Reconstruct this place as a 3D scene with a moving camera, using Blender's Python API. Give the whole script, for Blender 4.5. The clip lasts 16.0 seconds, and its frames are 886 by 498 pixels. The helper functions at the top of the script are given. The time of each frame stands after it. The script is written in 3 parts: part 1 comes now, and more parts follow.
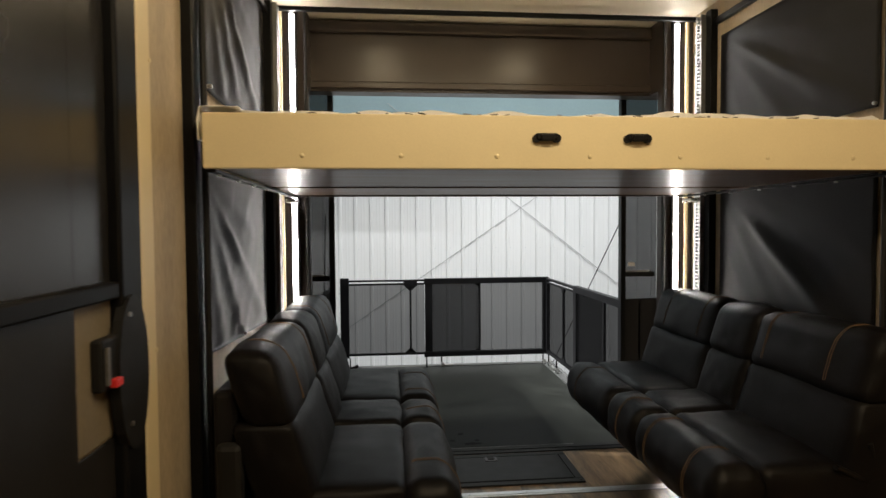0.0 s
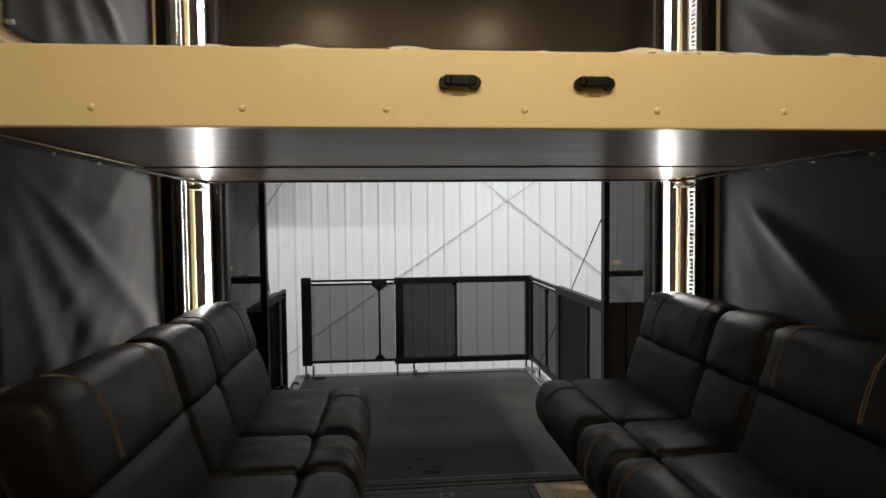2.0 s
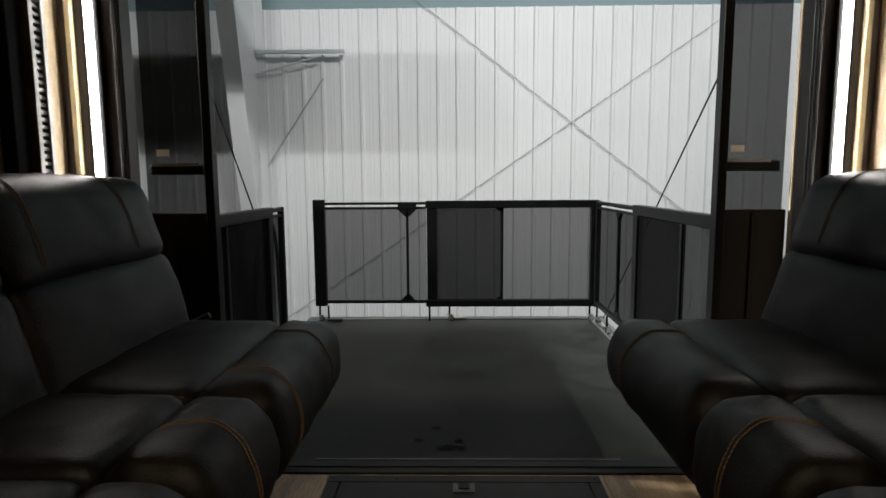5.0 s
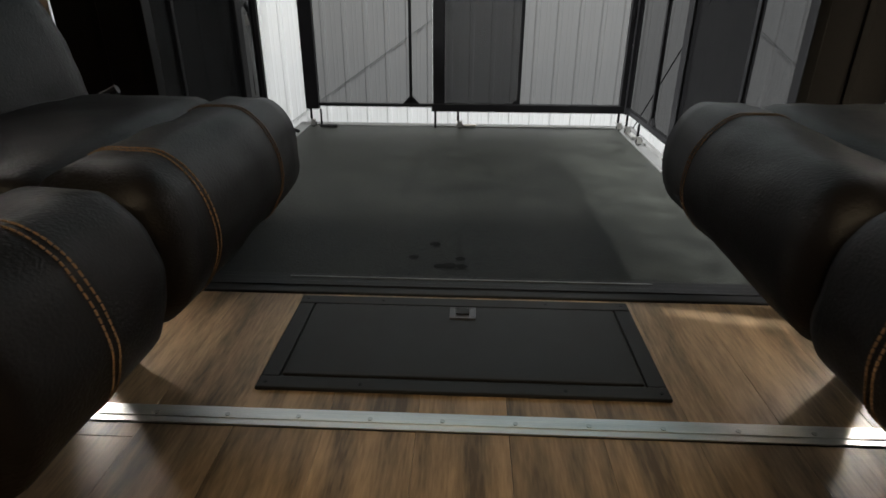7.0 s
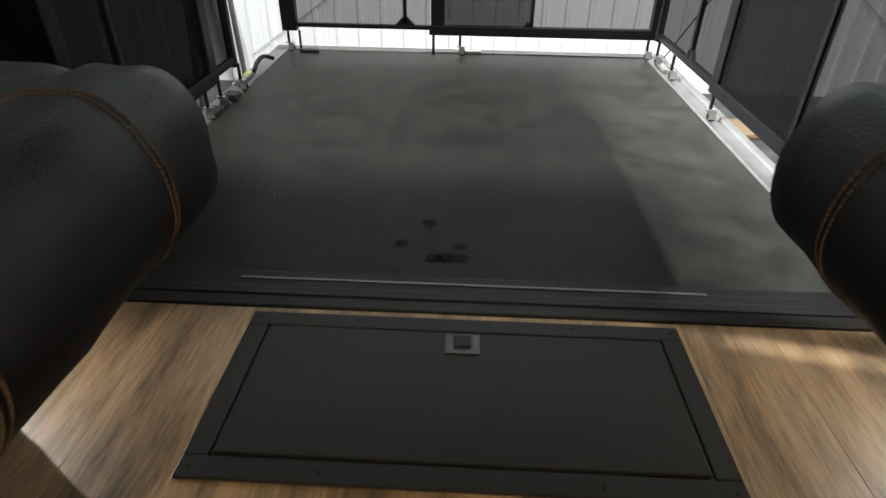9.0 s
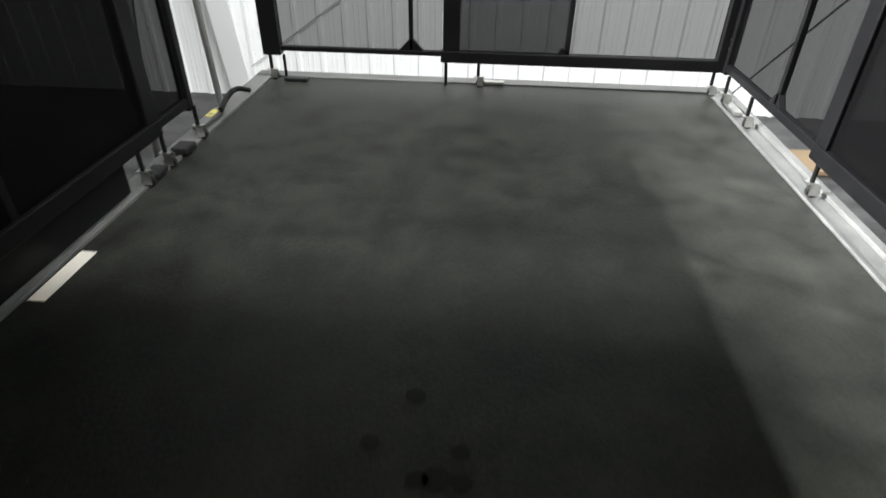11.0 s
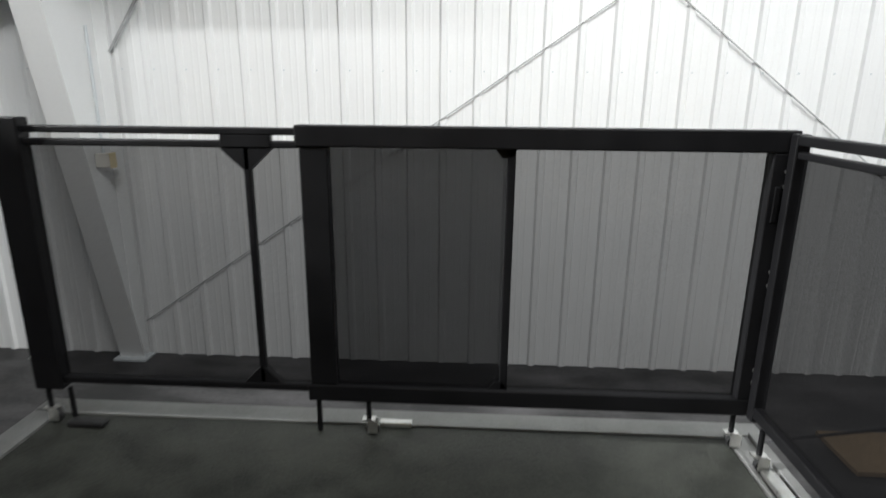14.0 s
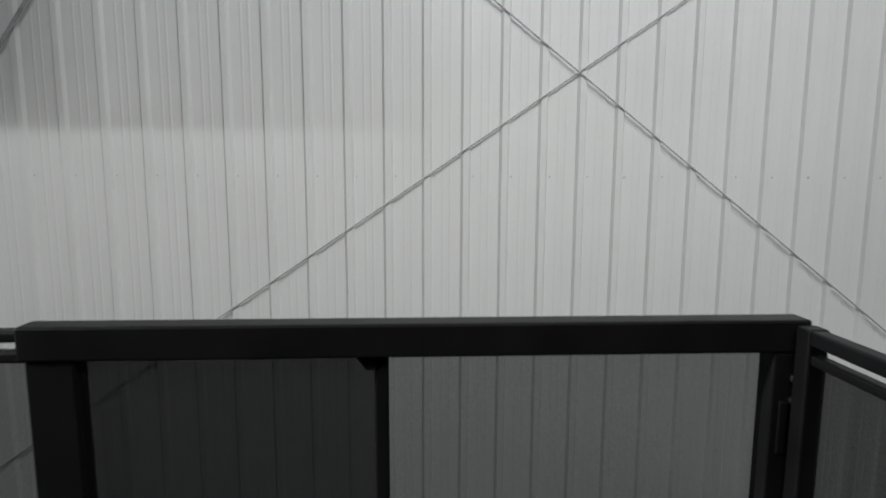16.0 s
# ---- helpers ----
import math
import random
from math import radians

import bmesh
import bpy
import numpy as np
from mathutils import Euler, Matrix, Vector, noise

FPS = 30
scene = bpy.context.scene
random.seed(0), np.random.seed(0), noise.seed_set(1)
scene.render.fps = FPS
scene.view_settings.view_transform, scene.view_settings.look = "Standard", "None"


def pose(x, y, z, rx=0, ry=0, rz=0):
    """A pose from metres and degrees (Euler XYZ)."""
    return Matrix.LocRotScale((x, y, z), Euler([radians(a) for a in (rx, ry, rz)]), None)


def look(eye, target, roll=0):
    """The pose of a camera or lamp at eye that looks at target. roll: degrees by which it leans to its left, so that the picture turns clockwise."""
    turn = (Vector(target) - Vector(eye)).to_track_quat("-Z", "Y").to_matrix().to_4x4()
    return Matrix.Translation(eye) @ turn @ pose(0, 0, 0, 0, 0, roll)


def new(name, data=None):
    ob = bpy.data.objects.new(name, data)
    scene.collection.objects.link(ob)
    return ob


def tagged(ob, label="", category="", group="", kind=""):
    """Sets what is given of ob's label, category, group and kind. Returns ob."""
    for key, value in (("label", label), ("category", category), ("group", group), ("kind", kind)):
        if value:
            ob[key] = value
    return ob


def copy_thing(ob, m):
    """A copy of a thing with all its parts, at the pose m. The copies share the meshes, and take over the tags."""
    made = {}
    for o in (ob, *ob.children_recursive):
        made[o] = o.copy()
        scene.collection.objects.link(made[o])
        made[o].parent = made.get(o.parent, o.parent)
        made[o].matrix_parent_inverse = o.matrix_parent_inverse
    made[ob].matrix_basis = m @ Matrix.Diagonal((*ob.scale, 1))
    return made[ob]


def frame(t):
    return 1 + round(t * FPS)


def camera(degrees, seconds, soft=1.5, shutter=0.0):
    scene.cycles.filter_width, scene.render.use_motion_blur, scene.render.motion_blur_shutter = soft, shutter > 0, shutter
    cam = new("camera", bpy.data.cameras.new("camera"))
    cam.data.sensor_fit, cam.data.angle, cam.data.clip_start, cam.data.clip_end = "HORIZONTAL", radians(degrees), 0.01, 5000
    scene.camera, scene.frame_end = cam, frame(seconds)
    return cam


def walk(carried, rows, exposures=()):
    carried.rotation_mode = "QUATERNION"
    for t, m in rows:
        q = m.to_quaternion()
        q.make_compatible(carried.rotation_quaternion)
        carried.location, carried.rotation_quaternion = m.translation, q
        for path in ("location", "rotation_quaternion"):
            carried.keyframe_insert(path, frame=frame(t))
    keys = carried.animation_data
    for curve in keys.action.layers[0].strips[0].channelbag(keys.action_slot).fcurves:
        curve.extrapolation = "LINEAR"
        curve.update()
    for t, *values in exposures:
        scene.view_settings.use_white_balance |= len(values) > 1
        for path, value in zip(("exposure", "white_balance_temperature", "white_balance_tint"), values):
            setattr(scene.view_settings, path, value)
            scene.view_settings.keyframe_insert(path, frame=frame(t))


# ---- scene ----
cam = camera(75.2, 16.0, shutter=0.5)
PATH = [
    (0, (0.006, -0.362, 1.447), (0.191, 1.628, 1.373), -0.4),
    (0.5, (0.114, -0.254, 1.436), (0.307, 1.735, 1.358), -0.5),
    (1, (0.215, -0.16, 1.434), (0.399, 1.83, 1.352), -0.6),
    (1.5, (0.293, -0.023, 1.422), (0.471, 1.967, 1.339), -0.6),
    (2, (0.353, 0.182, 1.424), (0.529, 2.172, 1.336), -0.6),
    (2.5, (0.407, 0.355, 1.392), (0.581, 2.346, 1.3), -0.6),
    (3, (0.467, 0.509, 1.336), (0.637, 2.499, 1.234), -0.5),
    (3.5, (0.528, 0.692, 1.273), (0.582, 2.686, 1.132), -0.7),
    (3.7, (0.545, 0.76, 1.255), (0.531, 2.753, 1.085), -0.7),
    (5.8, (0.606, 1.492, 0.938), (0.567, 3.464, 0.609), -0.4),
    (6, (0.615, 1.537, 0.918), (0.577, 3.492, 0.497), -0.4),
    (6.5, (0.622, 1.601, 0.884), (0.58, 3.487, 0.221), -0.1),
    (7, (0.619, 1.687, 0.861), (0.543, 3.505, 0.031), 0.3),
    (7.5, (0.604, 1.817, 0.859), (0.523, 3.59, -0.064), 0.5),
    (8, (0.6, 1.917, 0.86), (0.525, 3.657, -0.123), 0.8),
    (8.5, (0.603, 2.019, 0.857), (0.538, 3.725, -0.184), 0.9),
    (8.7, (0.606, 2.078, 0.861), (0.543, 3.767, -0.209), 0.9),
    (10.8, (0.616, 2.83, 0.855), (0.478, 4.483, -0.262), 0.8),
    (11, (0.622, 2.913, 0.856), (0.485, 4.574, -0.249), 0.8),
    (11.5, (0.645, 3.164, 0.85), (0.511, 4.877, -0.173), 0.9),
    (12, (0.672, 3.371, 0.883), (0.533, 5.133, -0.054), 0.7),
    (12.5, (0.621, 3.549, 0.902), (0.517, 5.379, 0.1), 1.1),
    (13, (0.676, 3.707, 0.92), (0.56, 5.571, 0.205), 1.1),
    (13.2, (0.705, 3.775, 0.942), (0.594, 5.652, 0.259), 1.1),
    (13.5, (0.772, 3.91, 0.981), (0.666, 5.806, 0.353), 0.9),
    (14, (0.861, 4.142, 0.992), (0.76, 6.07, 0.472), 0.5),
    (14.5, (0.941, 4.325, 1.054), (0.904, 6.271, 0.596), 0.3),
    (15, (0.991, 4.505, 1.107), (1.059, 6.462, 0.7), 0.1),
    (15.5, (1.017, 4.647, 1.143), (1.109, 6.614, 0.792), 0.1),
    (16, (1.021, 4.772, 1.161), (1.121, 6.752, 0.898), 0.2),
]
EXPOSURES = [(0, 0.0), (2.5, -0.15), (3.7, -0.3), (6.0, -0.3), (6.5, -0.15), (7.0, 0.5), (7.5, 1.0), (8.5, 1.25), (11.0, 1.2), (12.5, 1.1), (13.0, 0.85), (13.5, 0.6), (14.0, 0.35), (15.0, -0.3), (16, -0.7)]
walk(cam, [(t, look(eye, target, roll)) for t, eye, target, roll in PATH], EXPOSURES)
from mathutils.bvhtree import BVHTree

# ---- world and lights ----
world = bpy.data.worlds.new("warehouse_air")
scene.world = world
world.use_nodes = True
world.node_tree.nodes["Background"].inputs["Color"].default_value = (0.75, 0.88, 1.0, 1)
world.node_tree.nodes["Background"].inputs["Strength"].default_value = 0.02


def area_lamp(name, eye, target, power, sx, sy, colour, spread=180):
    data = bpy.data.lights.new(name, "AREA")
    data.shape, data.size, data.size_y, data.energy, data.color = "RECTANGLE", sx, sy, power, colour
    data.spread = radians(spread)
    ob = new(name, data)
    ob.matrix_world = look(eye, target)
    return ob


COOL, WARM = (0.962, 0.972, 0.97), (1.0, 0.80, 0.51)
area_lamp("unseen_high_light", (1.9, 3.17, 5.4), (1.7, 7.6, 0.5), 145, 2.6, 0.4, COOL, 110)
# Small lamp added to lay a bright strip along the ramp's right side.
area_lamp("unseen_high_light", (-6.5, 4.7, 4.2), (1.4, 4.6, -0.05), 135, 0.16, 0.16, COOL, 40)
area_lamp("unseen_high_light", (7.0, 3.0, 5.6), (3.0, 8.0, 0.3), 75, 1.5, 0.5, COOL, 110)
# Thin lamp added so the hung beam casts a sharp line on the wall.
area_lamp("unseen_high_light", (-2.2, 3.2, 5.4), (-0.9, 8.17, 1.0), 20, 0.5, 0.03, COOL, 80)
area_lamp("ceiling_puck_light", (0.25, 0.20, 2.69), (0.3, 1.2, 0.6), 13, 0.09, 0.09, WARM)
area_lamp("ceiling_puck_light", (1.0, 0.20, 2.69), (0.95, 1.2, 0.6), 13, 0.09, 0.09, WARM)
area_lamp("ceiling_puck_light", (-0.05, 2.58, 2.69), (-0.05, 2.58, 0), 3.5, 0.09, 0.09, WARM)
area_lamp("ceiling_puck_light", (0.98, 2.58, 2.69), (0.98, 2.58, 0), 3.5, 0.09, 0.09, WARM)
area_lamp("ceiling_puck_light", (0.6, -1.0, 2.69), (0.6, 0.4, 0.6), 8, 0.09, 0.09, WARM)


# ---- materials ----
def material(name, colour, rough=0.6, metal=0.0, vary=0.25, scale=6.0, fine=120.0, bump=0.2, depth=0.002, stretch=(1, 1, 1), spread=0.0, grain=0.35, coat=0.0, spec=0.5, band=(0.3, 0.7)):
    """A surface with stains at one scale and grain at another."""
    m = bpy.data.materials.new(name)
    m.use_nodes = True
    n, l = m.node_tree.nodes, m.node_tree.links
    p = n["Principled BSDF"]
    co = n.new("ShaderNodeTexCoord")
    mp = n.new("ShaderNodeMapping")
    mp.inputs["Scale"].default_value = stretch
    l.new(co.outputs["Object"], mp.inputs["Vector"])
    big, small = n.new("ShaderNodeTexNoise"), n.new("ShaderNodeTexNoise")
    big.inputs["Scale"].default_value, big.inputs["Detail"].default_value = scale, 5
    small.inputs["Scale"].default_value, small.inputs["Detail"].default_value = fine, 3
    l.new(mp.outputs["Vector"], big.inputs["Vector"])
    l.new(mp.outputs["Vector"], small.inputs["Vector"])
    mix = n.new("ShaderNodeMix")
    mix.inputs["Factor"].default_value = grain
    l.new(big.outputs["Fac"], mix.inputs["A"])
    l.new(small.outputs["Fac"], mix.inputs["B"])
    ramp = n.new("ShaderNodeValToRGB")
    ramp.color_ramp.elements[0].position, ramp.color_ramp.elements[1].position = band
    ramp.color_ramp.elements[0].color = (*[c * (1 - vary) for c in colour], 1)
    ramp.color_ramp.elements[1].color = (*[min(1, c * (1 + vary)) for c in colour], 1)
    l.new(mix.outputs["Result"], ramp.inputs["Fac"])
    out = ramp.outputs["Color"]
    if spread:
        shift, place = n.new("ShaderNodeVectorMath"), n.new("ShaderNodeObjectInfo")
        shift.operation = "SCALE"
        shift.inputs[0].default_value = (31.0, 17.0, 5.0)
        l.new(place.outputs["Random"], shift.inputs["Scale"])
        l.new(shift.outputs["Vector"], mp.inputs["Location"])
        info, hsv, add = n.new("ShaderNodeObjectInfo"), n.new("ShaderNodeHueSaturation"), n.new("ShaderNodeMapRange")
        add.inputs["To Min"].default_value, add.inputs["To Max"].default_value = 1 - spread, 1 + spread
        l.new(info.outputs["Random"], add.inputs["Value"])
        l.new(add.outputs["Result"], hsv.inputs["Value"])
        l.new(out, hsv.inputs["Color"])
        out = hsv.outputs["Color"]
    l.new(out, p.inputs["Base Color"])
    rr = n.new("ShaderNodeMapRange")
    rr.inputs["To Min"].default_value, rr.inputs["To Max"].default_value = max(0.02, rough - 0.1), min(1, rough + 0.1)
    l.new(big.outputs["Fac"], rr.inputs["Value"])
    l.new(rr.outputs["Result"], p.inputs["Roughness"])
    p.inputs["Metallic"].default_value = metal
    p.inputs["Coat Weight"].default_value, p.inputs["Specular IOR Level"].default_value = coat, spec
    if bump:
        b = n.new("ShaderNodeBump")
        b.inputs["Strength"].default_value, b.inputs["Distance"].default_value = bump, depth
        l.new(small.outputs["Fac"], b.inputs["Height"])
        l.new(b.outputs["Normal"], p.inputs["Normal"])
    return m


def glow(name, colour, strength):
    m = bpy.data.materials.new(name)
    m.use_nodes = True
    p = m.node_tree.nodes["Principled BSDF"]
    p.inputs["Base Color"].default_value = (0.8, 0.8, 0.8, 1)
    p.inputs["Emission Color"].default_value = (*colour, 1)
    p.inputs["Emission Strength"].default_value = strength
    return m


def screen_cloth(name, open_share, colour=(0.004, 0.004, 0.0045)):
    """Black woven screen: dark threads with open holes between them."""
    m = bpy.data.materials.new(name)
    m.use_nodes = True
    n, l = m.node_tree.nodes, m.node_tree.links
    p, out = n["Principled BSDF"], n["Material Output"]
    p.inputs["Base Color"].default_value, p.inputs["Roughness"].default_value = (*colour, 1), 0.8
    p.inputs["Specular IOR Level"].default_value = 0.03
    clear, mix = n.new("ShaderNodeBsdfTransparent"), n.new("ShaderNodeMixShader")
    co, ns, mr = n.new("ShaderNodeTexCoord"), n.new("ShaderNodeTexNoise"), n.new("ShaderNodeMapRange")
    ns.inputs["Scale"].default_value = 260
    mr.inputs["To Min"].default_value, mr.inputs["To Max"].default_value = open_share - 0.06, open_share + 0.06
    l.new(co.outputs["Object"], ns.inputs["Vector"])
    l.new(ns.outputs["Fac"], mr.inputs["Value"])
    l.new(mr.outputs["Result"], mix.inputs["Fac"])
    l.new(p.outputs["BSDF"], mix.inputs[1])
    l.new(clear.outputs["BSDF"], mix.inputs[2])
    l.new(mix.outputs["Shader"], out.inputs["Surface"])
    return m


def wood_floor(name):
    m = material(name, (0.24, 0.165, 0.095), rough=0.36, vary=0.62, band=(0.36, 0.64), scale=2.4, fine=22, bump=0.1, depth=0.001, stretch=(6.5, 0.75, 1), spread=0.16, grain=0.3)
    return m


LEATHER = material("black_leather", (0.0046, 0.0040, 0.0045), spec=0.17, rough=0.45, vary=0.3, scale=5, fine=240, bump=0.6, depth=0.0016)
STITCH = material("tan_thread", (0.15, 0.090, 0.045), rough=0.8, vary=0.3, scale=40, fine=600, bump=0.3)
VINYL = material("black_vinyl_cover", (0.009, 0.0082, 0.0090), spec=0.2, rough=0.58, vary=0.25, scale=4, fine=160, bump=0.2)
BLACK = material("black_powder_coat", (0.0045, 0.0045, 0.005), spec=0.17, rough=0.42, vary=0.3, scale=9, fine=300, bump=0.15, depth=0.0006)
PLASTIC = material("black_plastic", (0.010, 0.010, 0.0104), spec=0.3, rough=0.5, vary=0.25, scale=12, fine=300, bump=0.2, depth=0.0006)
RUBBER = material("ramp_rubber", (0.0205, 0.022, 0.0188), spec=0.22, rough=0.55, vary=0.5, band=(0.36, 0.68), scale=8.5, fine=130, bump=0.7, depth=0.0025, grain=0.38)
GUNMETAL = material("grey_latch_metal", (0.10, 0.10, 0.11), rough=0.4, metal=0.6, vary=0.2, scale=20, fine=200, bump=0.1)
CREAM = material("cream_painted_board", (0.68, 0.575, 0.36), rough=0.45, vary=0.06, scale=3, fine=160, bump=0.06)
WALLPAPER = material("tan_wood_wallpaper", (0.42, 0.34, 0.235), rough=0.6, vary=0.3, scale=3, fine=60, bump=0.2, stretch=(3, 3, 0.5), grain=0.5)
BROWN = material("dark_brown_panel", (0.035, 0.025, 0.019), rough=0.36, vary=0.2, scale=5, fine=130, bump=0.35, depth=0.001)
UNDER = material("dark_bunk_underside", (0.125, 0.072, 0.042), spec=0.15, rough=0.33, vary=0.25, scale=4, fine=60, bump=0.08, stretch=(0.5, 5, 1))
WHITE_STEEL = material("white_ribbed_steel", (0.81, 0.82, 0.82), rough=0.45, vary=0.03, scale=1.5, fine=60, bump=0.03)
GREY_STEEL = material("light_grey_steel", (0.62, 0.66, 0.68), rough=0.5, vary=0.08, scale=2, fine=60, bump=0.05)
CEILING = material("cream_ceiling_panel", (0.72, 0.66, 0.52), rough=0.6, vary=0.05, scale=3, fine=90, bump=0.1)
INSULATION = material("pale_roof_insulation", (0.26, 0.36, 0.38), rough=0.8, vary=0.08, scale=1.0, fine=30, bump=0.2)
CONCRETE = material("worn_dark_concrete", (0.052, 0.050, 0.052), rough=0.5, vary=0.85, scale=2.2, fine=30, bump=0.2, grain=0.25, stretch=(1, 2.2, 1), band=(0.42, 0.74))
ALU = material("brushed_aluminium", (0.78, 0.77, 0.75), rough=0.34, metal=1.0, vary=0.18, scale=9, fine=220, bump=0.1, stretch=(0.3, 4, 4))
ALU_DULL = material("weathered_aluminium", (0.26, 0.26, 0.255), rough=0.5, metal=0.85, vary=0.25, scale=7, fine=140, bump=0.15)
ZINC = material("zinc_plated_steel", (0.6, 0.6, 0.58), rough=0.3, metal=1.0, vary=0.2, scale=20, fine=200, bump=0.1)
BRACE = material("grey_brace_cable", (0.42, 0.43, 0.43), rough=0.5, vary=0.3, scale=20, fine=400, bump=0.2)
CABLE = material("dark_brace_cable", (0.05, 0.05, 0.055), rough=0.5, metal=0.3, vary=0.3, scale=20, fine=400, bump=0.2)
PAPER = material("white_label", (0.74, 0.72, 0.66), rough=0.5, vary=0.06, scale=20, fine=200, bump=0.0)
YELLOW = material("yellow_label", (0.42, 0.38, 0.10), rough=0.5, vary=0.08, scale=20, fine=200, bump=0.0)
RED = material("red_plastic", (0.6, 0.03, 0.03), rough=0.35, vary=0.1, scale=20, fine=200, bump=0.0)
TICKING = material("white_mattress_cover", (0.74, 0.72, 0.68), rough=0.45, vary=0.12, scale=18, fine=160, bump=0.3)
INK = material("dark_print", (0.12, 0.12, 0.12), rough=0.5, vary=0.1, scale=20, fine=200, bump=0.0)
CARDBOARD = material("brown_cardboard", (0.22, 0.155, 0.09), rough=0.8, vary=0.12, scale=8, fine=120, bump=0.1)
WOOD = wood_floor("brown_wood_vinyl")
STAIN = material("damp_rubber_mark", (0.014, 0.014, 0.013), spec=0.15, rough=0.7, vary=0.3, scale=30, fine=200, bump=0.2)
MESH = screen_cloth("black_screen_mesh", 0.24)
SIDE_MESH = screen_cloth("side_screen_mesh", 0.10, (0.0022, 0.0022, 0.0024))
WING_MESH = screen_cloth("wing_screen_mesh", 0.36)
DARK_MESH = screen_cloth("dense_black_screen_mesh", 0.20)
LED = glow("white_led", (1.0, 0.95, 0.90), 52.0)
PUCK = glow("warm_puck_lens", WARM, 12.0)
SLAB = material("beige_door_slab", (0.17, 0.14, 0.095), rough=0.6, vary=0.2, scale=3, fine=60, bump=0.1)
TINT = material("dark_tinted_screen", (0.018, 0.017, 0.017), rough=0.25, vary=0.2, scale=4, fine=300, bump=0.1)


# ---- mesh helpers ----
def finish(name, bm, mat, parent=None, smooth=False):
    me = bpy.data.meshes.new(name)
    bm.normal_update()
    bm.to_mesh(me)
    bm.free()
    for m in (mat if isinstance(mat, (list, tuple)) else [mat]):
        me.materials.append(m)
    if smooth:
        for f in me.polygons:
            f.use_smooth = True
    ob = new(name, me)
    ob.parent = parent
    return ob


def add_box(bm, x0, x1, y0, y1, z0, z1, bevel=0.0, turn=None, index=0):
    m = Matrix.Translation(((x0 + x1) / 2, (y0 + y1) / 2, (z0 + z1) / 2))
    if turn is not None:
        m = m @ turn
    m = m @ Matrix.Diagonal((x1 - x0, y1 - y0, z1 - z0, 1))
    made = bmesh.ops.create_cube(bm, size=1, matrix=m)
    faces = {f for v in made["verts"] for f in v.link_faces}
    for f in faces:
        f.material_index = index
    if bevel:
        edges = {e for v in made["verts"] for e in v.link_edges}
        bmesh.ops.bevel(bm, geom=list(edges), offset=bevel, segments=2, affect="EDGES", profile=0.5)


def box(name, x0, x1, y0, y1, z0, z1, mat, parent=None, bevel=0.003):
    bm = bmesh.new()
    add_box(bm, x0, x1, y0, y1, z0, z1, bevel)
    return finish(name, bm, mat, parent)


def add_rod(bm, a, b, r, seg=10, r2=None, index=0):
    a, b = Vector(a), Vector(b)
    d = b - a
    m = Matrix.Translation((a + b) / 2) @ d.to_track_quat("Z", "Y").to_matrix().to_4x4()
    made = bmesh.ops.create_cone(bm, cap_ends=True, segments=seg, radius1=r, radius2=r if r2 is None else r2, depth=d.length, matrix=m)
    for f in {f for v in made["verts"] for f in v.link_faces}:
        f.material_index = index


def rod(name, a, b, r, mat, parent=None, seg=12):
    bm = bmesh.new()
    add_rod(bm, a, b, r, seg)
    return finish(name, bm, mat, parent, smooth=False)


def tube(name, points, r, mat, parent=None, res=6, cyclic=False):
    cu = bpy.data.curves.new(name, "CURVE")
    cu.dimensions, cu.bevel_depth, cu.bevel_resolution, cu.resolution_u = "3D", r, 2, res
    s = cu.splines.new("BEZIER")
    s.bezier_points.add(len(points) - 1)
    s.use_cyclic_u = cyclic
    for bp, co in zip(s.bezier_points, points):
        bp.co, bp.handle_left_type, bp.handle_right_type = co, "AUTO", "AUTO"
    cu.materials.append(mat)
    tmp = bpy.data.objects.new(name, cu)
    scene.collection.objects.link(tmp)
    me = bpy.data.meshes.new_from_object(tmp.evaluated_get(bpy.context.evaluated_depsgraph_get()))
    bpy.data.objects.remove(tmp)
    bpy.data.curves.remove(cu)
    for f in me.polygons:
        f.use_smooth = True
    ob = new(name, me)
    ob.parent = parent
    return ob


def cushion(name, lo, hi, r, puff, mat, parent=None, lean=0.0, seed=0, n=16, crease=0.008):
    """A stuffed block with round edges, bulging faces and soft creases; lean shifts its top along x."""
    lo, hi = Vector(lo), Vector(hi)
    c, h = (lo + hi) / 2, (hi - lo) / 2
    bm = bmesh.new()
    bmesh.ops.create_cube(bm, size=2)
    bmesh.ops.subdivide_edges(bm, edges=bm.edges[:], cuts=n, use_grid_fill=True)
    for v in bm.verts:
        p = Vector((v.co.x * h.x, v.co.y * h.y, v.co.z * h.z))
        inner = Vector([max(-(h[i] - r[i]), min(h[i] - r[i], p[i])) for i in range(3)])
        d = Vector([(p[i] - inner[i]) / r[i] for i in range(3)])
        if d.length > 1e-6:
            d.normalize()
            p = inner + Vector([d[i] * r[i] for i in range(3)])
        u = [p[i] / h[i] for i in range(3)]
        for i in range(3):
            j, k = (i + 1) % 3, (i + 2) % 3
            p[i] += puff * u[i] * max(0, 1 - u[j] ** 2) * max(0, 1 - u[k] ** 2)
        w = noise.noise(Vector((p.x * 9 + seed, p.y * 7, p.z * 9))) + 0.5 * noise.noise(Vector((p.x * 22, p.y * 16 + seed, p.z * 22)))
        p += p.normalized() * crease * w
        p.x += lean * (p.z / h.z)
        v.co = c + p
    return finish(name, bm, mat, parent, smooth=True)


def empty(name, at=(0, 0, 0)):
    ob = new(name)
    ob.location = at
    return ob


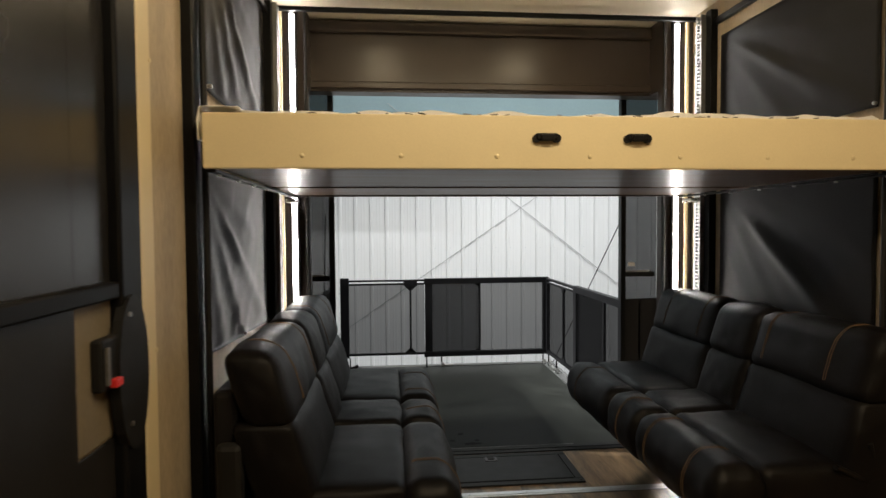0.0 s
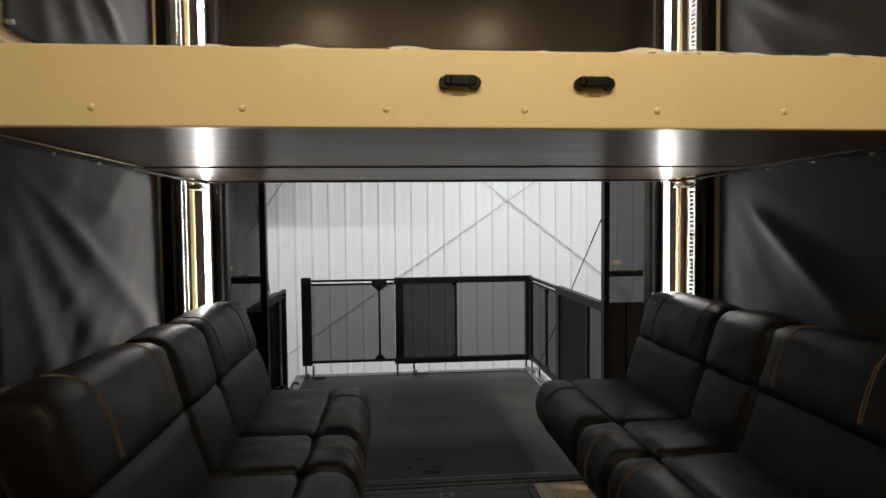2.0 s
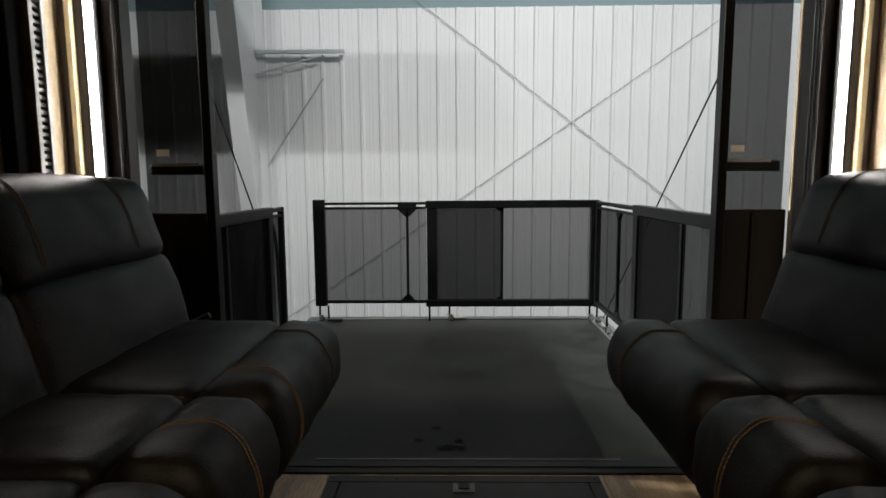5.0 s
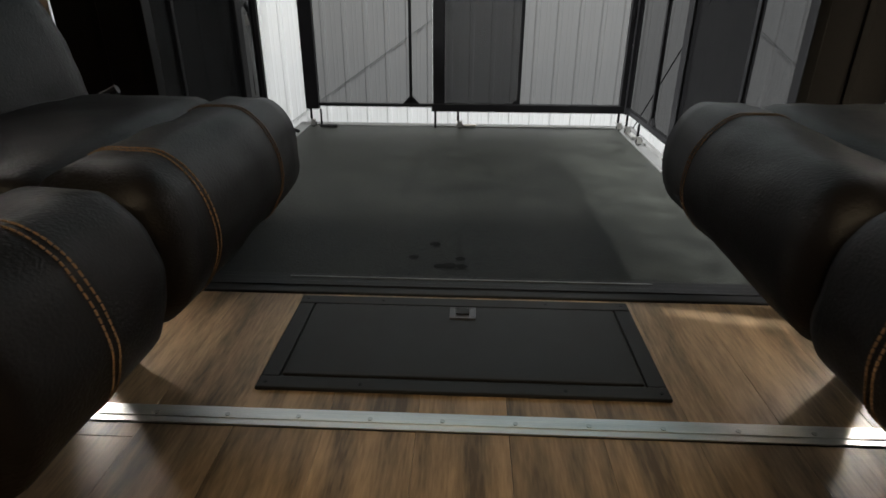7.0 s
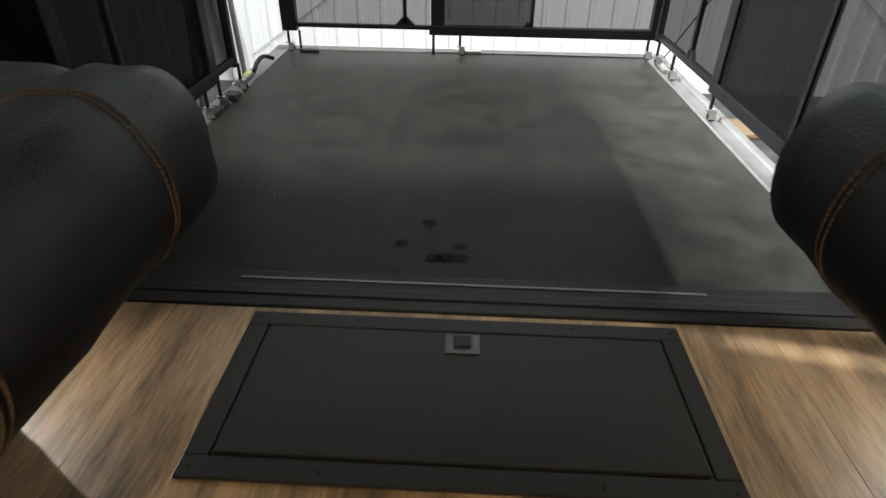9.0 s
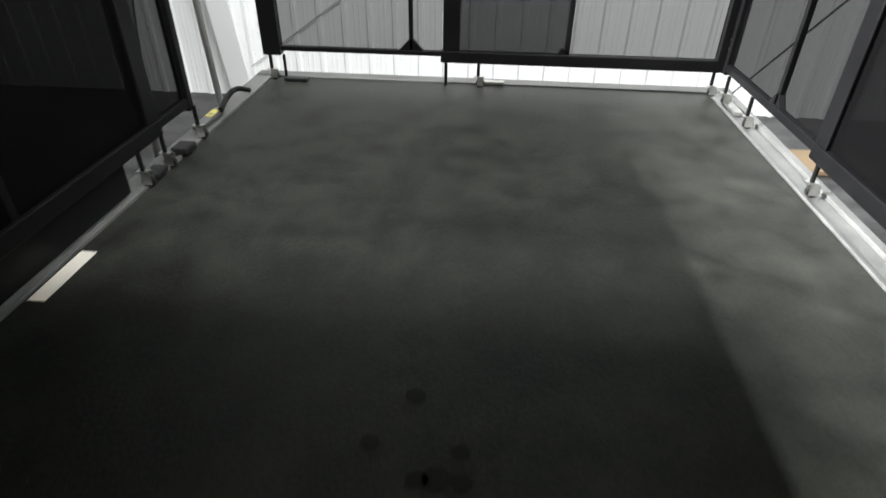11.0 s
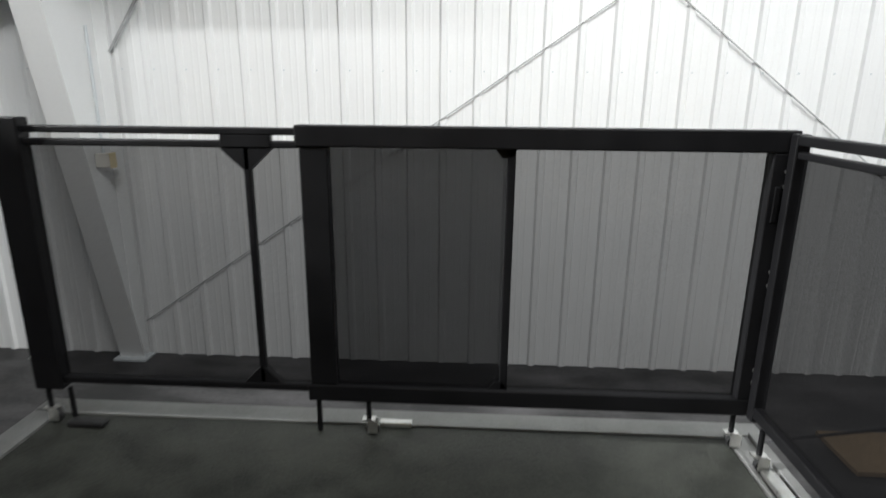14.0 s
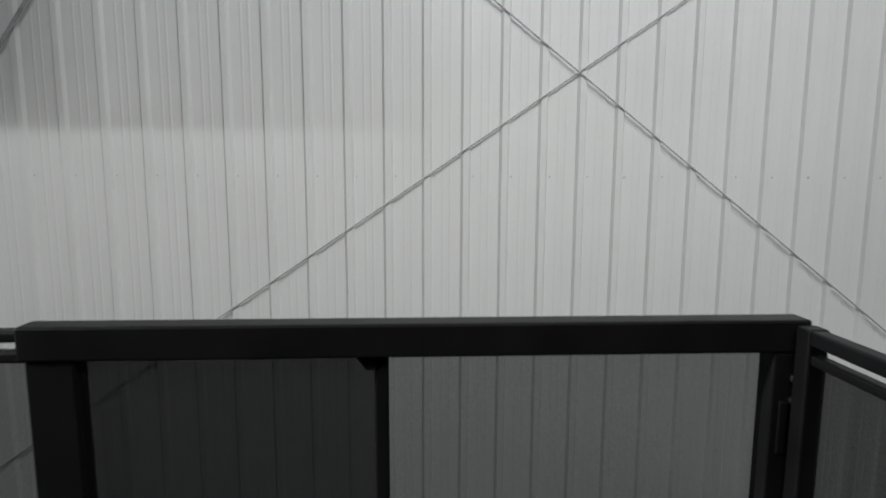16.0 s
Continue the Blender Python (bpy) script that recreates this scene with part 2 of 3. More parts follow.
def local(ob, parent):
    """Hangs ob under parent without moving it."""
    ob.parent = parent
    ob.matrix_parent_inverse = Matrix.Translation(parent.location).inverted()
    return ob


# ---- plan ----
XL, XR = -0.66, 1.90          # inner faces of the side walls
YB = -2.2                     # wall behind
YJ = 3.10                     # where the rear corner columns begin
YR = 3.42                     # rear end of the trailer
CEIL = 2.74
RAMP_Z = -0.05
GROUND = -0.99
WALL_Y = 8.17

# ---- trailer shell ----
tagged(box("wall_left", XL - 0.06, XL, YB, 3.53, -0.2, CEIL + 0.05, WALLPAPER), "tan wood-print panel wall of the trailer", "wall", kind="structure")
tagged(box("wall_right", XR, XR + 0.06, YB, 3.53, -0.2, CEIL + 0.05, WALLPAPER), "tan wood-print panel wall of the trailer", "wall", kind="structure")
tagged(box("wall_front", XL, XR, YB - 0.06, YB, -0.2, CEIL, WALLPAPER), "tan wood-print panel partition wall", "wall", kind="structure")
tagged(box("ceiling", XL - 0.06, XR + 0.06, YB, YR, CEIL, CEIL + 0.06, CEILING, bevel=0.0), "cream panel ceiling of the trailer", "ceiling", kind="structure")
floor = tagged(box("floor", XL, XR, YB, 3.22, -0.12, -0.008, PLASTIC, bevel=0.0), "brown wood-look vinyl plank floor", "floor", kind="structure")

# dark panel above the rear opening
bm = bmesh.new()
add_box(bm, XL, XR, 3.30, YR, 2.30, CEIL, 0.004)
add_box(bm, XL + 0.12, XR - 0.12, 3.262, 3.30, 2.655, CEIL - 0.015, 0.012)
add_box(bm, XL + 0.10, XR - 0.10, 3.275, 3.30, 2.315, 2.36, 0.008)
tagged(finish("wall_header", bm, BROWN), "dark brown textured panel above the rear opening", "wall panel", kind="structure")


# rear corner columns with LED strips and toothed lift tracks
def corner_column(side):
    """side -1 left, 1 right; everything measured inward from that wall."""
    wall = XL if side < 0 else XR
    s = -side

    def b(name, u0, u1, y0, y1, z0, z1, mat, parent, bevel=0.003):
        xs = sorted((wall + s * u0, wall + s * u1))
        return box(name, xs[0], xs[1], y0, y1, z0, z1, mat, parent, bevel)

    col = tagged(empty("corner_column", (wall + s * 0.1, YJ, 0)), "dark brown rear corner column with a lit white LED strip", "column", "rear corner columns")
    parts = [
        b("body", 0.0, 0.20, YJ, 3.16, -0.008, 2.30, BROWN, None),
        b("body", 0.0, 0.19, YJ, 3.30, 2.30, CEIL, BROWN, None),
        b("cream_trim", 0.036, 0.056, YJ - 0.02, YJ, 0.0, CEIL - 0.02, CREAM, None, 0.004),
        b("led_channel", 0.088, 0.142, YJ - 0.018, YJ, 0.0, CEIL - 0.03, BLACK, None),
        b("led_strip", 0.103, 0.127, YJ - 0.026, YJ - 0.018, 0.02, CEIL - 0.05, LED, None, 0.002),
        b("edge_bead", 0.178, 0.196, YJ - 0.012, YJ + 0.006, 0.0, CEIL - 0.03, PLASTIC, None, 0.004),
    ]
    # toothed track: two flanges and a ladder of rungs
    xs = sorted((wall + s * 0.035, wall + s * 0.067))
    bm = bmesh.new()
    add_box(bm, xs[0], xs[1], YJ - 0.215, YJ - 0.20, 0.0, CEIL - 0.06)
    add_box(bm, xs[0], xs[1], YJ - 0.165, YJ - 0.15, 0.0, CEIL - 0.06)
    z = 0.02
    while z < CEIL - 0.09:
        add_box(bm, xs[0], xs[1] - 0.006, YJ - 0.20, YJ - 0.165, z, z + 0.010)
        z += 0.021
    parts.append(finish("toothed_track", bm, ALU_DULL))
    parts.append(b("track_post", 0.002, 0.034, YJ - 0.215, YJ - 0.15, 0.0, CEIL - 0.05, BLACK, None))
    parts.append(b("track_post", 0.002, 0.045, YJ - 0.275, YJ - 0.222, 0.0, CEIL - 0.05, BLACK, None))
    for p in parts:
        local(p, col)


corner_column(-1)
corner_column(1)


# rear frame: slim black posts with dark screen wings
def rear_wing(side):
    x_post = -0.375 if side < 0 else 1.625
    x_wall = XL + 0.003 if side < 0 else XR - 0.003
    lo, hi = sorted((x_post, x_wall))
    w = tagged(empty("screen_wing", (x_post, 3.53, RAMP_Z)), "dark mesh screen wing in a black frame beside the opening", "screen", "rear screen wings")
    local(box("post", x_post - 0.018, x_post + 0.018, 3.50, 3.55, RAMP_Z, 2.36, BLACK), w)
    local(box("bottom_bar", lo + 0.02, hi - 0.02, 3.555, 3.60, 1.09, 1.13, BLACK, bevel=0.008), w)
    local(box("lower_panel", lo + 0.01, hi - 0.01, 3.515, 3.53, RAMP_Z + 0.02, 0.94, VINYL, bevel=0.006), w)
    local(box("stile", (lo + hi) / 2 - 0.012, (lo + hi) / 2 + 0.012, 3.508, 3.516, RAMP_Z + 0.03, 0.93, BLACK, bevel=0.003), w)
    local(box("bar_trim", lo + 0.03, hi - 0.06, 3.553, 3.557, 1.125, 1.137, ALU_DULL, bevel=0.0), w)
    bm = bmesh.new()
    add_box(bm, lo, hi, 3.57, 3.574, 0.90, 2.36)
    local(finish("mesh", bm, WING_MESH), w)
    x = lo + 0.05 if side < 0 else lo + 0.06
    local(box("label", x, x + 0.05, 3.563, 3.566, 1.165, 1.192, PAPER, bevel=0.0), w)


rear_wing(-1)
rear_wing(1)
box_top = tagged(box("wall_rear_top", XL - 0.06, XR + 0.06, YR, 3.62, 2.36, 2.60, BLACK), "black frame across the top of the rear opening", "frame", kind="structure")


# ---- bunk bed on lift tracks ----
def bunk():
    x0, x1, y0, y1, zb = -0.55, 1.80, 1.43, 3.04, 1.63
    bed = tagged(empty("bunk_bed", (0.6, 2.2, zb)), "raised bunk bed with cream front board and white covered mattress", "bed")
    local(box("front_board", x0, x1, y0, y0 + 0.022, zb, zb + 0.168, CREAM, bevel=0.004), bed)
    local(box("side_rail", x0, x0 + 0.022, y0 + 0.022, y1, zb + 0.012, zb + 0.16, CREAM), bed)
    local(box("side_rail", x1 - 0.022, x1, y0 + 0.022, y1, zb + 0.012, zb + 0.16, CREAM), bed)
    local(box("underside", x0 + 0.022, x1 - 0.022, y0 + 0.022, 2.345, zb + 0.008, zb + 0.03, UNDER, bevel=0.001), bed)
    local(box("underside", x0 + 0.022, x1 - 0.022, 2.355, y1 - 0.022, zb + 0.008, zb + 0.03, UNDER, bevel=0.001), bed)
    local(box("seam_trim", x0 + 0.022, x1 - 0.022, 2.335, 2.365, zb + 0.003, zb + 0.0075, UNDER, bevel=0.001), bed)
    local(box("rear_rail", x0, x1, y1 - 0.022, y1, zb, zb + 0.16, BROWN), bed)
    for sx in (x0, x1 - 0.03):
        local(box("edge_bar", sx, sx + 0.03, y0 + 0.03, y1, zb - 0.008, zb + 0.002, BLACK), bed)
        for k in range(7):
            y = 1.55 + 0.24 * k
            local(rod("bolt", (sx + 0.015, y, zb - 0.014), (sx + 0.015, y, zb - 0.008), 0.007, ZINC), bed)
        local(box("lift_bracket", sx - 0.01, sx + 0.05, 2.86, 2.96, zb - 0.04, zb - 0.02, ZINC, bevel=0.006), bed)
    for k in range(7):
        x = -0.256 + 0.3005 * k
        bm = bmesh.new()
        bmesh.ops.create_uvsphere(bm, u_segments=12, v_segments=8, radius=0.0075, matrix=Matrix.Translation((x, y0, zb + 0.04)) @ Matrix.Diagonal((1, 0.6, 1, 1)))
        local(finish("screw_cap", bm, CREAM, smooth=True), bed)
    for x in (0.503, 0.80):
        bm = bmesh.new()
        for sx in (-0.032, 0.032):
            add_rod(bm, (x + sx, y0 - 0.012, zb + 0.096), (x + sx, y0, zb + 0.096), 0.0135, 16)
        add_box(bm, x - 0.034, x + 0.034, y0 - 0.016, y0 - 0.004, zb + 0.090, zb + 0.112, 0.004)
        add_box(bm, x - 0.022, x + 0.022, y0 - 0.024, y0 - 0.012, zb + 0.086, zb + 0.108, 0.004)
        local(finish("catch_handle", bm, BLACK), bed)
    # mattress with a loose printed cover
    bm = bmesh.new()
    bmesh.ops.create_grid(bm, x_segments=90, y_segments=24, size=0.5)
    for v in bm.verts:
        ex = min(0.5 - abs(v.co.x), 0.5 - abs(v.co.y))
        x, y = 0.605 + v.co.x * 2.30, 2.19 + v.co.y * 1.50
        edge = min(1.0, ex / 0.03)
        v.co = Vector((x, y, 1.714 + 0.105 * math.sqrt(edge) + 0.014 * noise.noise(Vector((x * 7, y * 7, 1))) + 0.005 * noise.noise(Vector((x * 23, y * 23, 4)))))
    local(finish("mattress", bm, TICKING, smooth=True), bed)
    bm = bmesh.new()
    bmesh.ops.create_grid(bm, x_segments=14, y_segments=20, size=0.5)
    for v in bm.verts:
        w, u = v.co.x + 0.5, v.co.y + 0.5
        drop = max(0.0, w - 0.45) / 0.55
        n = noise.noise(Vector((w * 5, u * 9, 2)))
        v.co = Vector((x0 + 0.10 - 0.12 * min(1, w / 0.45) - 0.008 * n, y0 + 0.03 + u * 0.5, zb + 0.190 + 0.010 * n - 0.10 * drop))
    cover = finish("cover_end", bm, TICKING, smooth=True)
    cover.modifiers.new("thickness", "SOLIDIFY").thickness = 0.003
    local(cover, bed)
    rnd = random.Random(5)
    bm = bmesh.new()
    for k in range(26):
        x = -0.25 + rnd.random() * 1.7
        add_box(bm, x, x + 0.008 + 0.02 * rnd.random(), y0 + 0.028, y0 + 0.030, 1.803, 1.8055 + 0.003 * rnd.random(), 0, pose(0, 0, 0, 0, rnd.uniform(-12, 12), 0))
    tagged(local(finish("cover_print", bm, INK), bed), kind="stuff")


bunk()


# ---- vinyl covers hung over the windows ----
def window_cover(side, y0, y1, z0, z1, droop, seed):
    """Slack vinyl whose folds fan out from one upper corner."""
    wall = XL + 0.012 if side < 0 else XR - 0.012
    s = -side
    bm = bmesh.new()
    n, k = 44, 34
    rows = []
    for j in range(k + 1):
        row = []
        for i in range(n + 1):
            u, w = i / n, j / k
            y = y0 + (y1 - y0) * u
            lowedge = z0 - droop * (1 - u)
            z = lowedge + (z1 - lowedge) * w
            a = u + 0.04 if side < 0 else 1.04 - u
            th, r = math.atan2(1.04 - w, a), math.hypot(a, 1.04 - w)
            fan = sum(h * math.exp(-((th - c) / k2) ** 2) for c, h, k2 in ((0.80, 1.0, 0.06), (1.08, 0.6, 0.07), (1.32, 0.5, 0.06), (0.45, 0.35, 0.09)))
            d = noise.noise(Vector((u * 2.6 - w * 2.0 + seed, w * 1.1 + u * 0.7, seed)))
            fold = 0.017 * fan * min(1, r * 2) * (0.7 + 0.6 * d) + 0.010 * abs(d) + 0.005 * noise.noise(Vector((u * 9 - w * 6, w * 5, seed + 3)))
            row.append(bm.verts.new((wall + s * max(0.002, fold * (0.35 + 0.65 * math.sin(math.pi * min(1, u + 0.05)))), y, z)))
        rows.append(row)
    for j in range(k):
        for i in range(n):
            bm.faces.new((rows[j][i], rows[j][i + 1], rows[j + 1][i + 1], rows[j + 1][i]))
    ob = finish("window_cover", bm, VINYL, smooth=True)
    mod = ob.modifiers.new("thickness", "SOLIDIFY")
    mod.thickness = 0.002
    tagged(ob, "black vinyl cover hung wrinkled over a window", "cover", "window covers")
    for u, z in ((0.01, z0 - droop + 0.015), (0.99, z0 + 0.015), (0.5, z0 - droop / 2 + 0.012)):
        y = y0 + (y1 - y0) * u
        p = rod("snap", (wall, y, z), (wall + s * 0.02, y, z), 0.007, ZINC)
        p.parent = ob
    return ob


window_cover(-1, 1.72, 2.76, 0.955, 1.66, -0.04, 1.3)
window_cover(-1, 1.80, 2.76, 1.90, 2.60, -0.05, 7.7)
window_cover(1, 1.70, 2.76, 0.93, 1.66, 0.0, 4.1)
window_cover(1, 1.70, 2.77, 1.90, 2.52, 0.0, 9.9)
for side, wall in ((-1, XL), (1, XR)):
    xs = sorted((wall, wall - side * 0.05))
    tagged(box("trim", xs[0], xs[1], 1.555, 1.64, 0.0, CEIL, BLACK, bevel=0.006), "black vertical lift post on the side wall", "post", kind="structure")
    tagged(rod("trim", (wall - side * 0.062, 1.615, 0.05), (wall - side * 0.062, 1.615, CEIL), 0.011, PLASTIC), "black lift tube on the side wall", "tube", kind="structure")
    xs = sorted((wall, wall - side * 0.03))
    tagged(box("trim", xs[0], xs[1], 1.63, 2.83, 2.60, 2.635, BLACK, bevel=0.006), "black upper rail along the side wall", "rail", kind="structure")
tagged(box("trim", XL + 0.02, XR - 0.02, 2.98, 3.01, 2.675, 2.70, BLACK, bevel=0.006), "black cross bar beneath the ceiling", "rail", kind="structure")


# ---- entry door area on the left wall ----
def entry_door():
    d = tagged(empty("door_1", (XL, 0.7, 0)), "black framed screen door with a latch, closed", "door", kind="structure")
    local(box("frame", XL, XL + 0.035, 1.06, 1.175, 0.02, 2.2, BLACK, bevel=0.008), d)
    local(box("frame", XL, XL + 0.035, 0.22, 0.29, 0.02, 2.2, BLACK, bevel=0.008), d)
    local(box("frame", XL, XL + 0.034, 0.29, 1.06, 2.12, 2.2, BLACK, bevel=0.008), d)
    local(box("cross_bar", XL + 0.004, XL + 0.03, 0.29, 1.06, 1.285, 1.325, BLACK, bevel=0.006), d)
    local(box("panel", XL + 0.002, XL + 0.010, 0.29, 0.90, 0.02, 2.12, TINT), d)
    local(box("panel", XL + 0.002, XL + 0.008, 0.90, 1.06, 1.30, 2.12, TINT), d)
    local(box("slab", XL + 0.002, XL + 0.008, 0.90, 1.06, 0.96, 1.285, SLAB), d)
    local(box("panel", XL + 0.002, XL + 0.008, 0.90, 1.06, 0.02, 0.955, TINT), d)
    bm = bmesh.new()
    add_rod(bm, (XL + 0.02, 1.07, 1.12), (XL + 0.043, 1.07, 1.12), 0.10, 24)
    for v in bm.verts:
        v.co.y = 1.10 + (v.co.y - 1.07) * 0.8
        v.co.z = 1.10 + (v.co.z - 1.12) * 1.9
    local(finish("latch_plate", bm, PLASTIC), d)
    local(box("latch_body", XL + 0.008, XL + 0.035, 0.955, 1.055, 1.085, 1.205, PLASTIC, bevel=0.008), d)
    local(box("latch_bar", XL + 0.035, XL + 0.043, 0.965, 0.98, 1.10, 1.185, ALU_DULL, bevel=0.002), d)
    local(box("latch_lever", XL + 0.034, XL + 0.052, 0.985, 1.02, 1.09, 1.11, RED, bevel=0.004), d)
    for z in (0.98, 1.245):
        local(rod("bolt", (XL + 0.03, 1.075, z), (XL + 0.047, 1.075, z), 0.006, ZINC), d)


entry_door()
tagged(box("trim", XL, XL + 0.03, 1.178, 1.275, 0.0, CEIL, CREAM, bevel=0.012), "cream corner trim strip beside the door", "trim", kind="structure")
tagged(box("trim", XL, XL + 0.014, 1.276, 1.555, 0.0, CEIL, WALLPAPER, bevel=0.004), "tan wood-print wall strip beside the trim", "trim", kind="structure")
for z in (0.6, 1.12, 1.9):
    tagged(rod("trim", (XL + 0.03, 1.262, z), (XL + 0.033, 1.262, z), 0.006, CREAM), "cream screw cap on the trim strip", "trim", kind="structure")

# wheel boxes along the walls behind the sofas
for x0, x1 in ((XL + 0.002, -0.562), (1.848, XR - 0.002)):
    tagged(box("wheel_box", x0, x1, 1.645, 2.80, 0.0, 0.47, VINYL, bevel=0.012), "black covered wheel box along the side wall", "box", "wheel boxes")


# ---- sofas facing each other ----
def sofa():
    """A sofa along y whose seat faces +x, with its front edge at x = 0; y from 0 to 1.59."""
    s = tagged(empty("sofa"), "black leather three-seat sofa with tan double stitching", "sofa", "facing sofas")
    spans = [(0.0, 0.635), (0.635, 0.955), (0.955, 1.59)]
    box("base", -0.74, -0.30, 0.04, 1.55, 0.32, 0.385, PLASTIC, s, 0.015)
    for y in (0.10, 1.44):
        box("leg", -0.72, -0.66, y, y + 0.05, 0.0, 0.31, BLACK, s, 0.006)
        box("leg", -0.56, -0.51, y, y + 0.05, 0.0, 0.31, BLACK, s, 0.006)
    box("back_frame", -0.80, -0.72, 0.04, 1.55, 0.30, 0.95, VINYL, s, 0.02)
    for i, (a, b) in enumerate(spans):
        g = 0.004
        cushion("seat", (-0.70, a + g, 0.385), (-0.205, b - g, 0.638), (0.035, 0.018, 0.035), 0.012, LEATHER, s, seed=i * 3.1)
        cushion("front_roll", (-0.236, a + g, 0.405), (-0.020, b - g, 0.640), (0.080, 0.030, 0.110), 0.007, LEATHER, s, seed=i * 5.7 + 1)
        cushion("back_cushion", (-0.70, a + g, 0.55), (-0.505, b - g, 0.855), (0.035, 0.018, 0.04), 0.016, LEATHER, s, lean=-0.045, seed=i * 2.3 + 2)
        cushion("headrest", (-0.735, a + g, 0.835), (-0.575, b - g, 1.068), (0.045, 0.024, 0.05), 0.014, LEATHER, s, lean=-0.035, seed=i * 4.9 + 3)
    trees = []
    for o in s.children:
        if o.name.split(".")[0] in ("front_roll", "headrest"):
            trees.append(BVHTree.FromPolygons([v.co for v in o.data.vertices], [p.vertices for p in o.data.polygons]))
    # double rows of tan stitching across the outer cushions
    roll = [(-0.19, 0.648), (-0.11, 0.656), (-0.04, 0.622), (-0.008, 0.53), (-0.02, 0.46), (-0.06, 0.41)]
    head = [(-0.56, 0.88), (-0.568, 0.95), (-0.60, 1.03), (-0.66, 1.075), (-0.72, 1.075)]
    for y in (0.20, 0.79, 1.08, 1.40):
        for dy in (-0.006, 0.006):
            dots_path("stitching", roll, y + dy, s, trees)
    for y in (0.18, 0.53, 1.05, 1.41):
        for dy in (-0.005, 0.005):
            dots_path("stitching", head, y + dy, s, trees)
    # folding hinge at the end of the seat
    bm = bmesh.new()
    add_rod(bm, (-0.62, 1.575, 0.56), (-0.56, 1.60, 0.72), 0.010, 8)
    add_rod(bm, (-0.62, 1.575, 0.56), (-0.44, 1.60, 0.645), 0.010, 8)
    finish("hinge", bm, BLACK, s)
    bm = bmesh.new()
    add_box(bm, -0.80, -0.62, -0.015, 0.035, 0.42, 0.62, 0.02)
    add_box(bm, -0.78, -0.70, -0.01, 0.035, 0.60, 0.80, 0.02)
    finish("recliner_bracket", bm, PLASTIC, s)
    return s


def dots_path(name, pts, y, parent, trees):
    """A row of raised stitches along a profile in the x-z plane."""
    bm = bmesh.new()
    p = [Vector((x, y, z)) for x, z in pts]
    fine = []
    for i in range(len(p) - 1):
        a, b = p[max(0, i - 1)], p[min(len(p) - 1, i + 2)]
        for k in range(10):
            t = k / 10
            h = [2 * t**3 - 3 * t**2 + 1, t**3 - 2 * t**2 + t, -2 * t**3 + 3 * t**2, t**3 - t**2]
            fine.append(h[0] * p[i] + h[1] * (p[i + 1] - a) / 2 + h[2] * p[i + 1] + h[3] * (b - p[i]) / 2)
    fine.append(p[-1])
    on = []
    for q in fine:
        hits = [(t.find_nearest(q)) for t in trees]
        place, normal, _, _ = min(hits, key=lambda h: h[3])
        on.append(place + normal * 0.0012)
    for a, b in zip(on, on[1:]):
        if (a - b).length > 1e-4:
            add_rod(bm, a, a.lerp(b, 0.74), 0.0013, 5)
    return finish(name, bm, STITCH, parent)


left_sofa = sofa()
left_sofa.location = (0.258, 1.40, 0)
right_sofa = copy_thing(left_sofa, pose(1.032, 2.99, 0, 0, 0, 180))


# ---- floor fittings ----
bm = bmesh.new()
add_box(bm, XL + 0.003, XR - 0.003, 2.635, 2.690, 0.0, 0.004, 0.001)
add_box(bm, XL + 0.003, XR - 0.003, 2.652, 2.673, 0.004, 0.0062, 0.001)
strip = tagged(finish("floor_strip", bm, ALU), "bright aluminium transition strip screwed across the floor", "floor strip", kind="structure")
for k in range(14):
    x = XL + 0.14 + 0.157 * k
    rod("screw", (x, 2.662, 0.006), (x, 2.662, 0.0078), 0.0055, ZINC, strip, 10)


def hatch():
    x0, x1, y0, y1 = 0.135, 1.10, 2.755, 3.195
    h = tagged(empty("floor_hatch", (0.617, 2.97, 0)), "black plastic storage hatch set into the floor", "hatch")
    bm = bmesh.new()
    t = 0.045
    add_box(bm, x0, x1, y0, y0 + t, 0.0, 0.010, 0.003)
    add_box(bm, x0, x1, y1 - t, y1, 0.0, 0.010, 0.003)
    add_box(bm, x0, x0 + t, y0 + t, y1 - t, 0.0, 0.0095, 0.003)
    add_box(bm, x1 - t, x1, y0 + t, y1 - t, 0.0, 0.0095, 0.003)
    add_box(bm, x0 + 0.01, x1 - 0.01, y0 + 0.01, y1 - 0.01, 0.0005, 0.003)
    local(finish("frame", bm, PLASTIC), h)
    local(box("lid", x0 + t + 0.006, x1 - t - 0.006, y0 + t + 0.006, y1 - t - 0.006, 0.0035, 0.012, PLASTIC, bevel=0.003), h)
    bm = bmesh.new()
    add_box(bm, 0.580, 0.654, 3.075, 3.082, 0.012, 0.016, 0.001)
    add_box(bm, 0.580, 0.654, 3.128, 3.135, 0.012, 0.016, 0.001)
    add_box(bm, 0.580, 0.594, 3.082, 3.128, 0.012, 0.016, 0.001)
    add_box(bm, 0.640, 0.654, 3.082, 3.128, 0.012, 0.016, 0.001)
    add_box(bm, 0.594, 0.640, 3.082, 3.128, 0.012, 0.0135, 0.0)
    local(finish("latch", bm, GUNMETAL), h)
    local(box("latch_lid", 0.598, 0.636, 3.092, 3.127, 0.0165, 0.0195, PLASTIC, bevel=0.003), h)
    for x in (x0 + 0.02, 0.38, 0.86, x1 - 0.02):
        for y in (y0 + 0.02, y1 - 0.02):
            local(rod("screw", (x, y, 0.010), (x, y, 0.0115), 0.0045, BLACK, None, 8), h)


hatch()

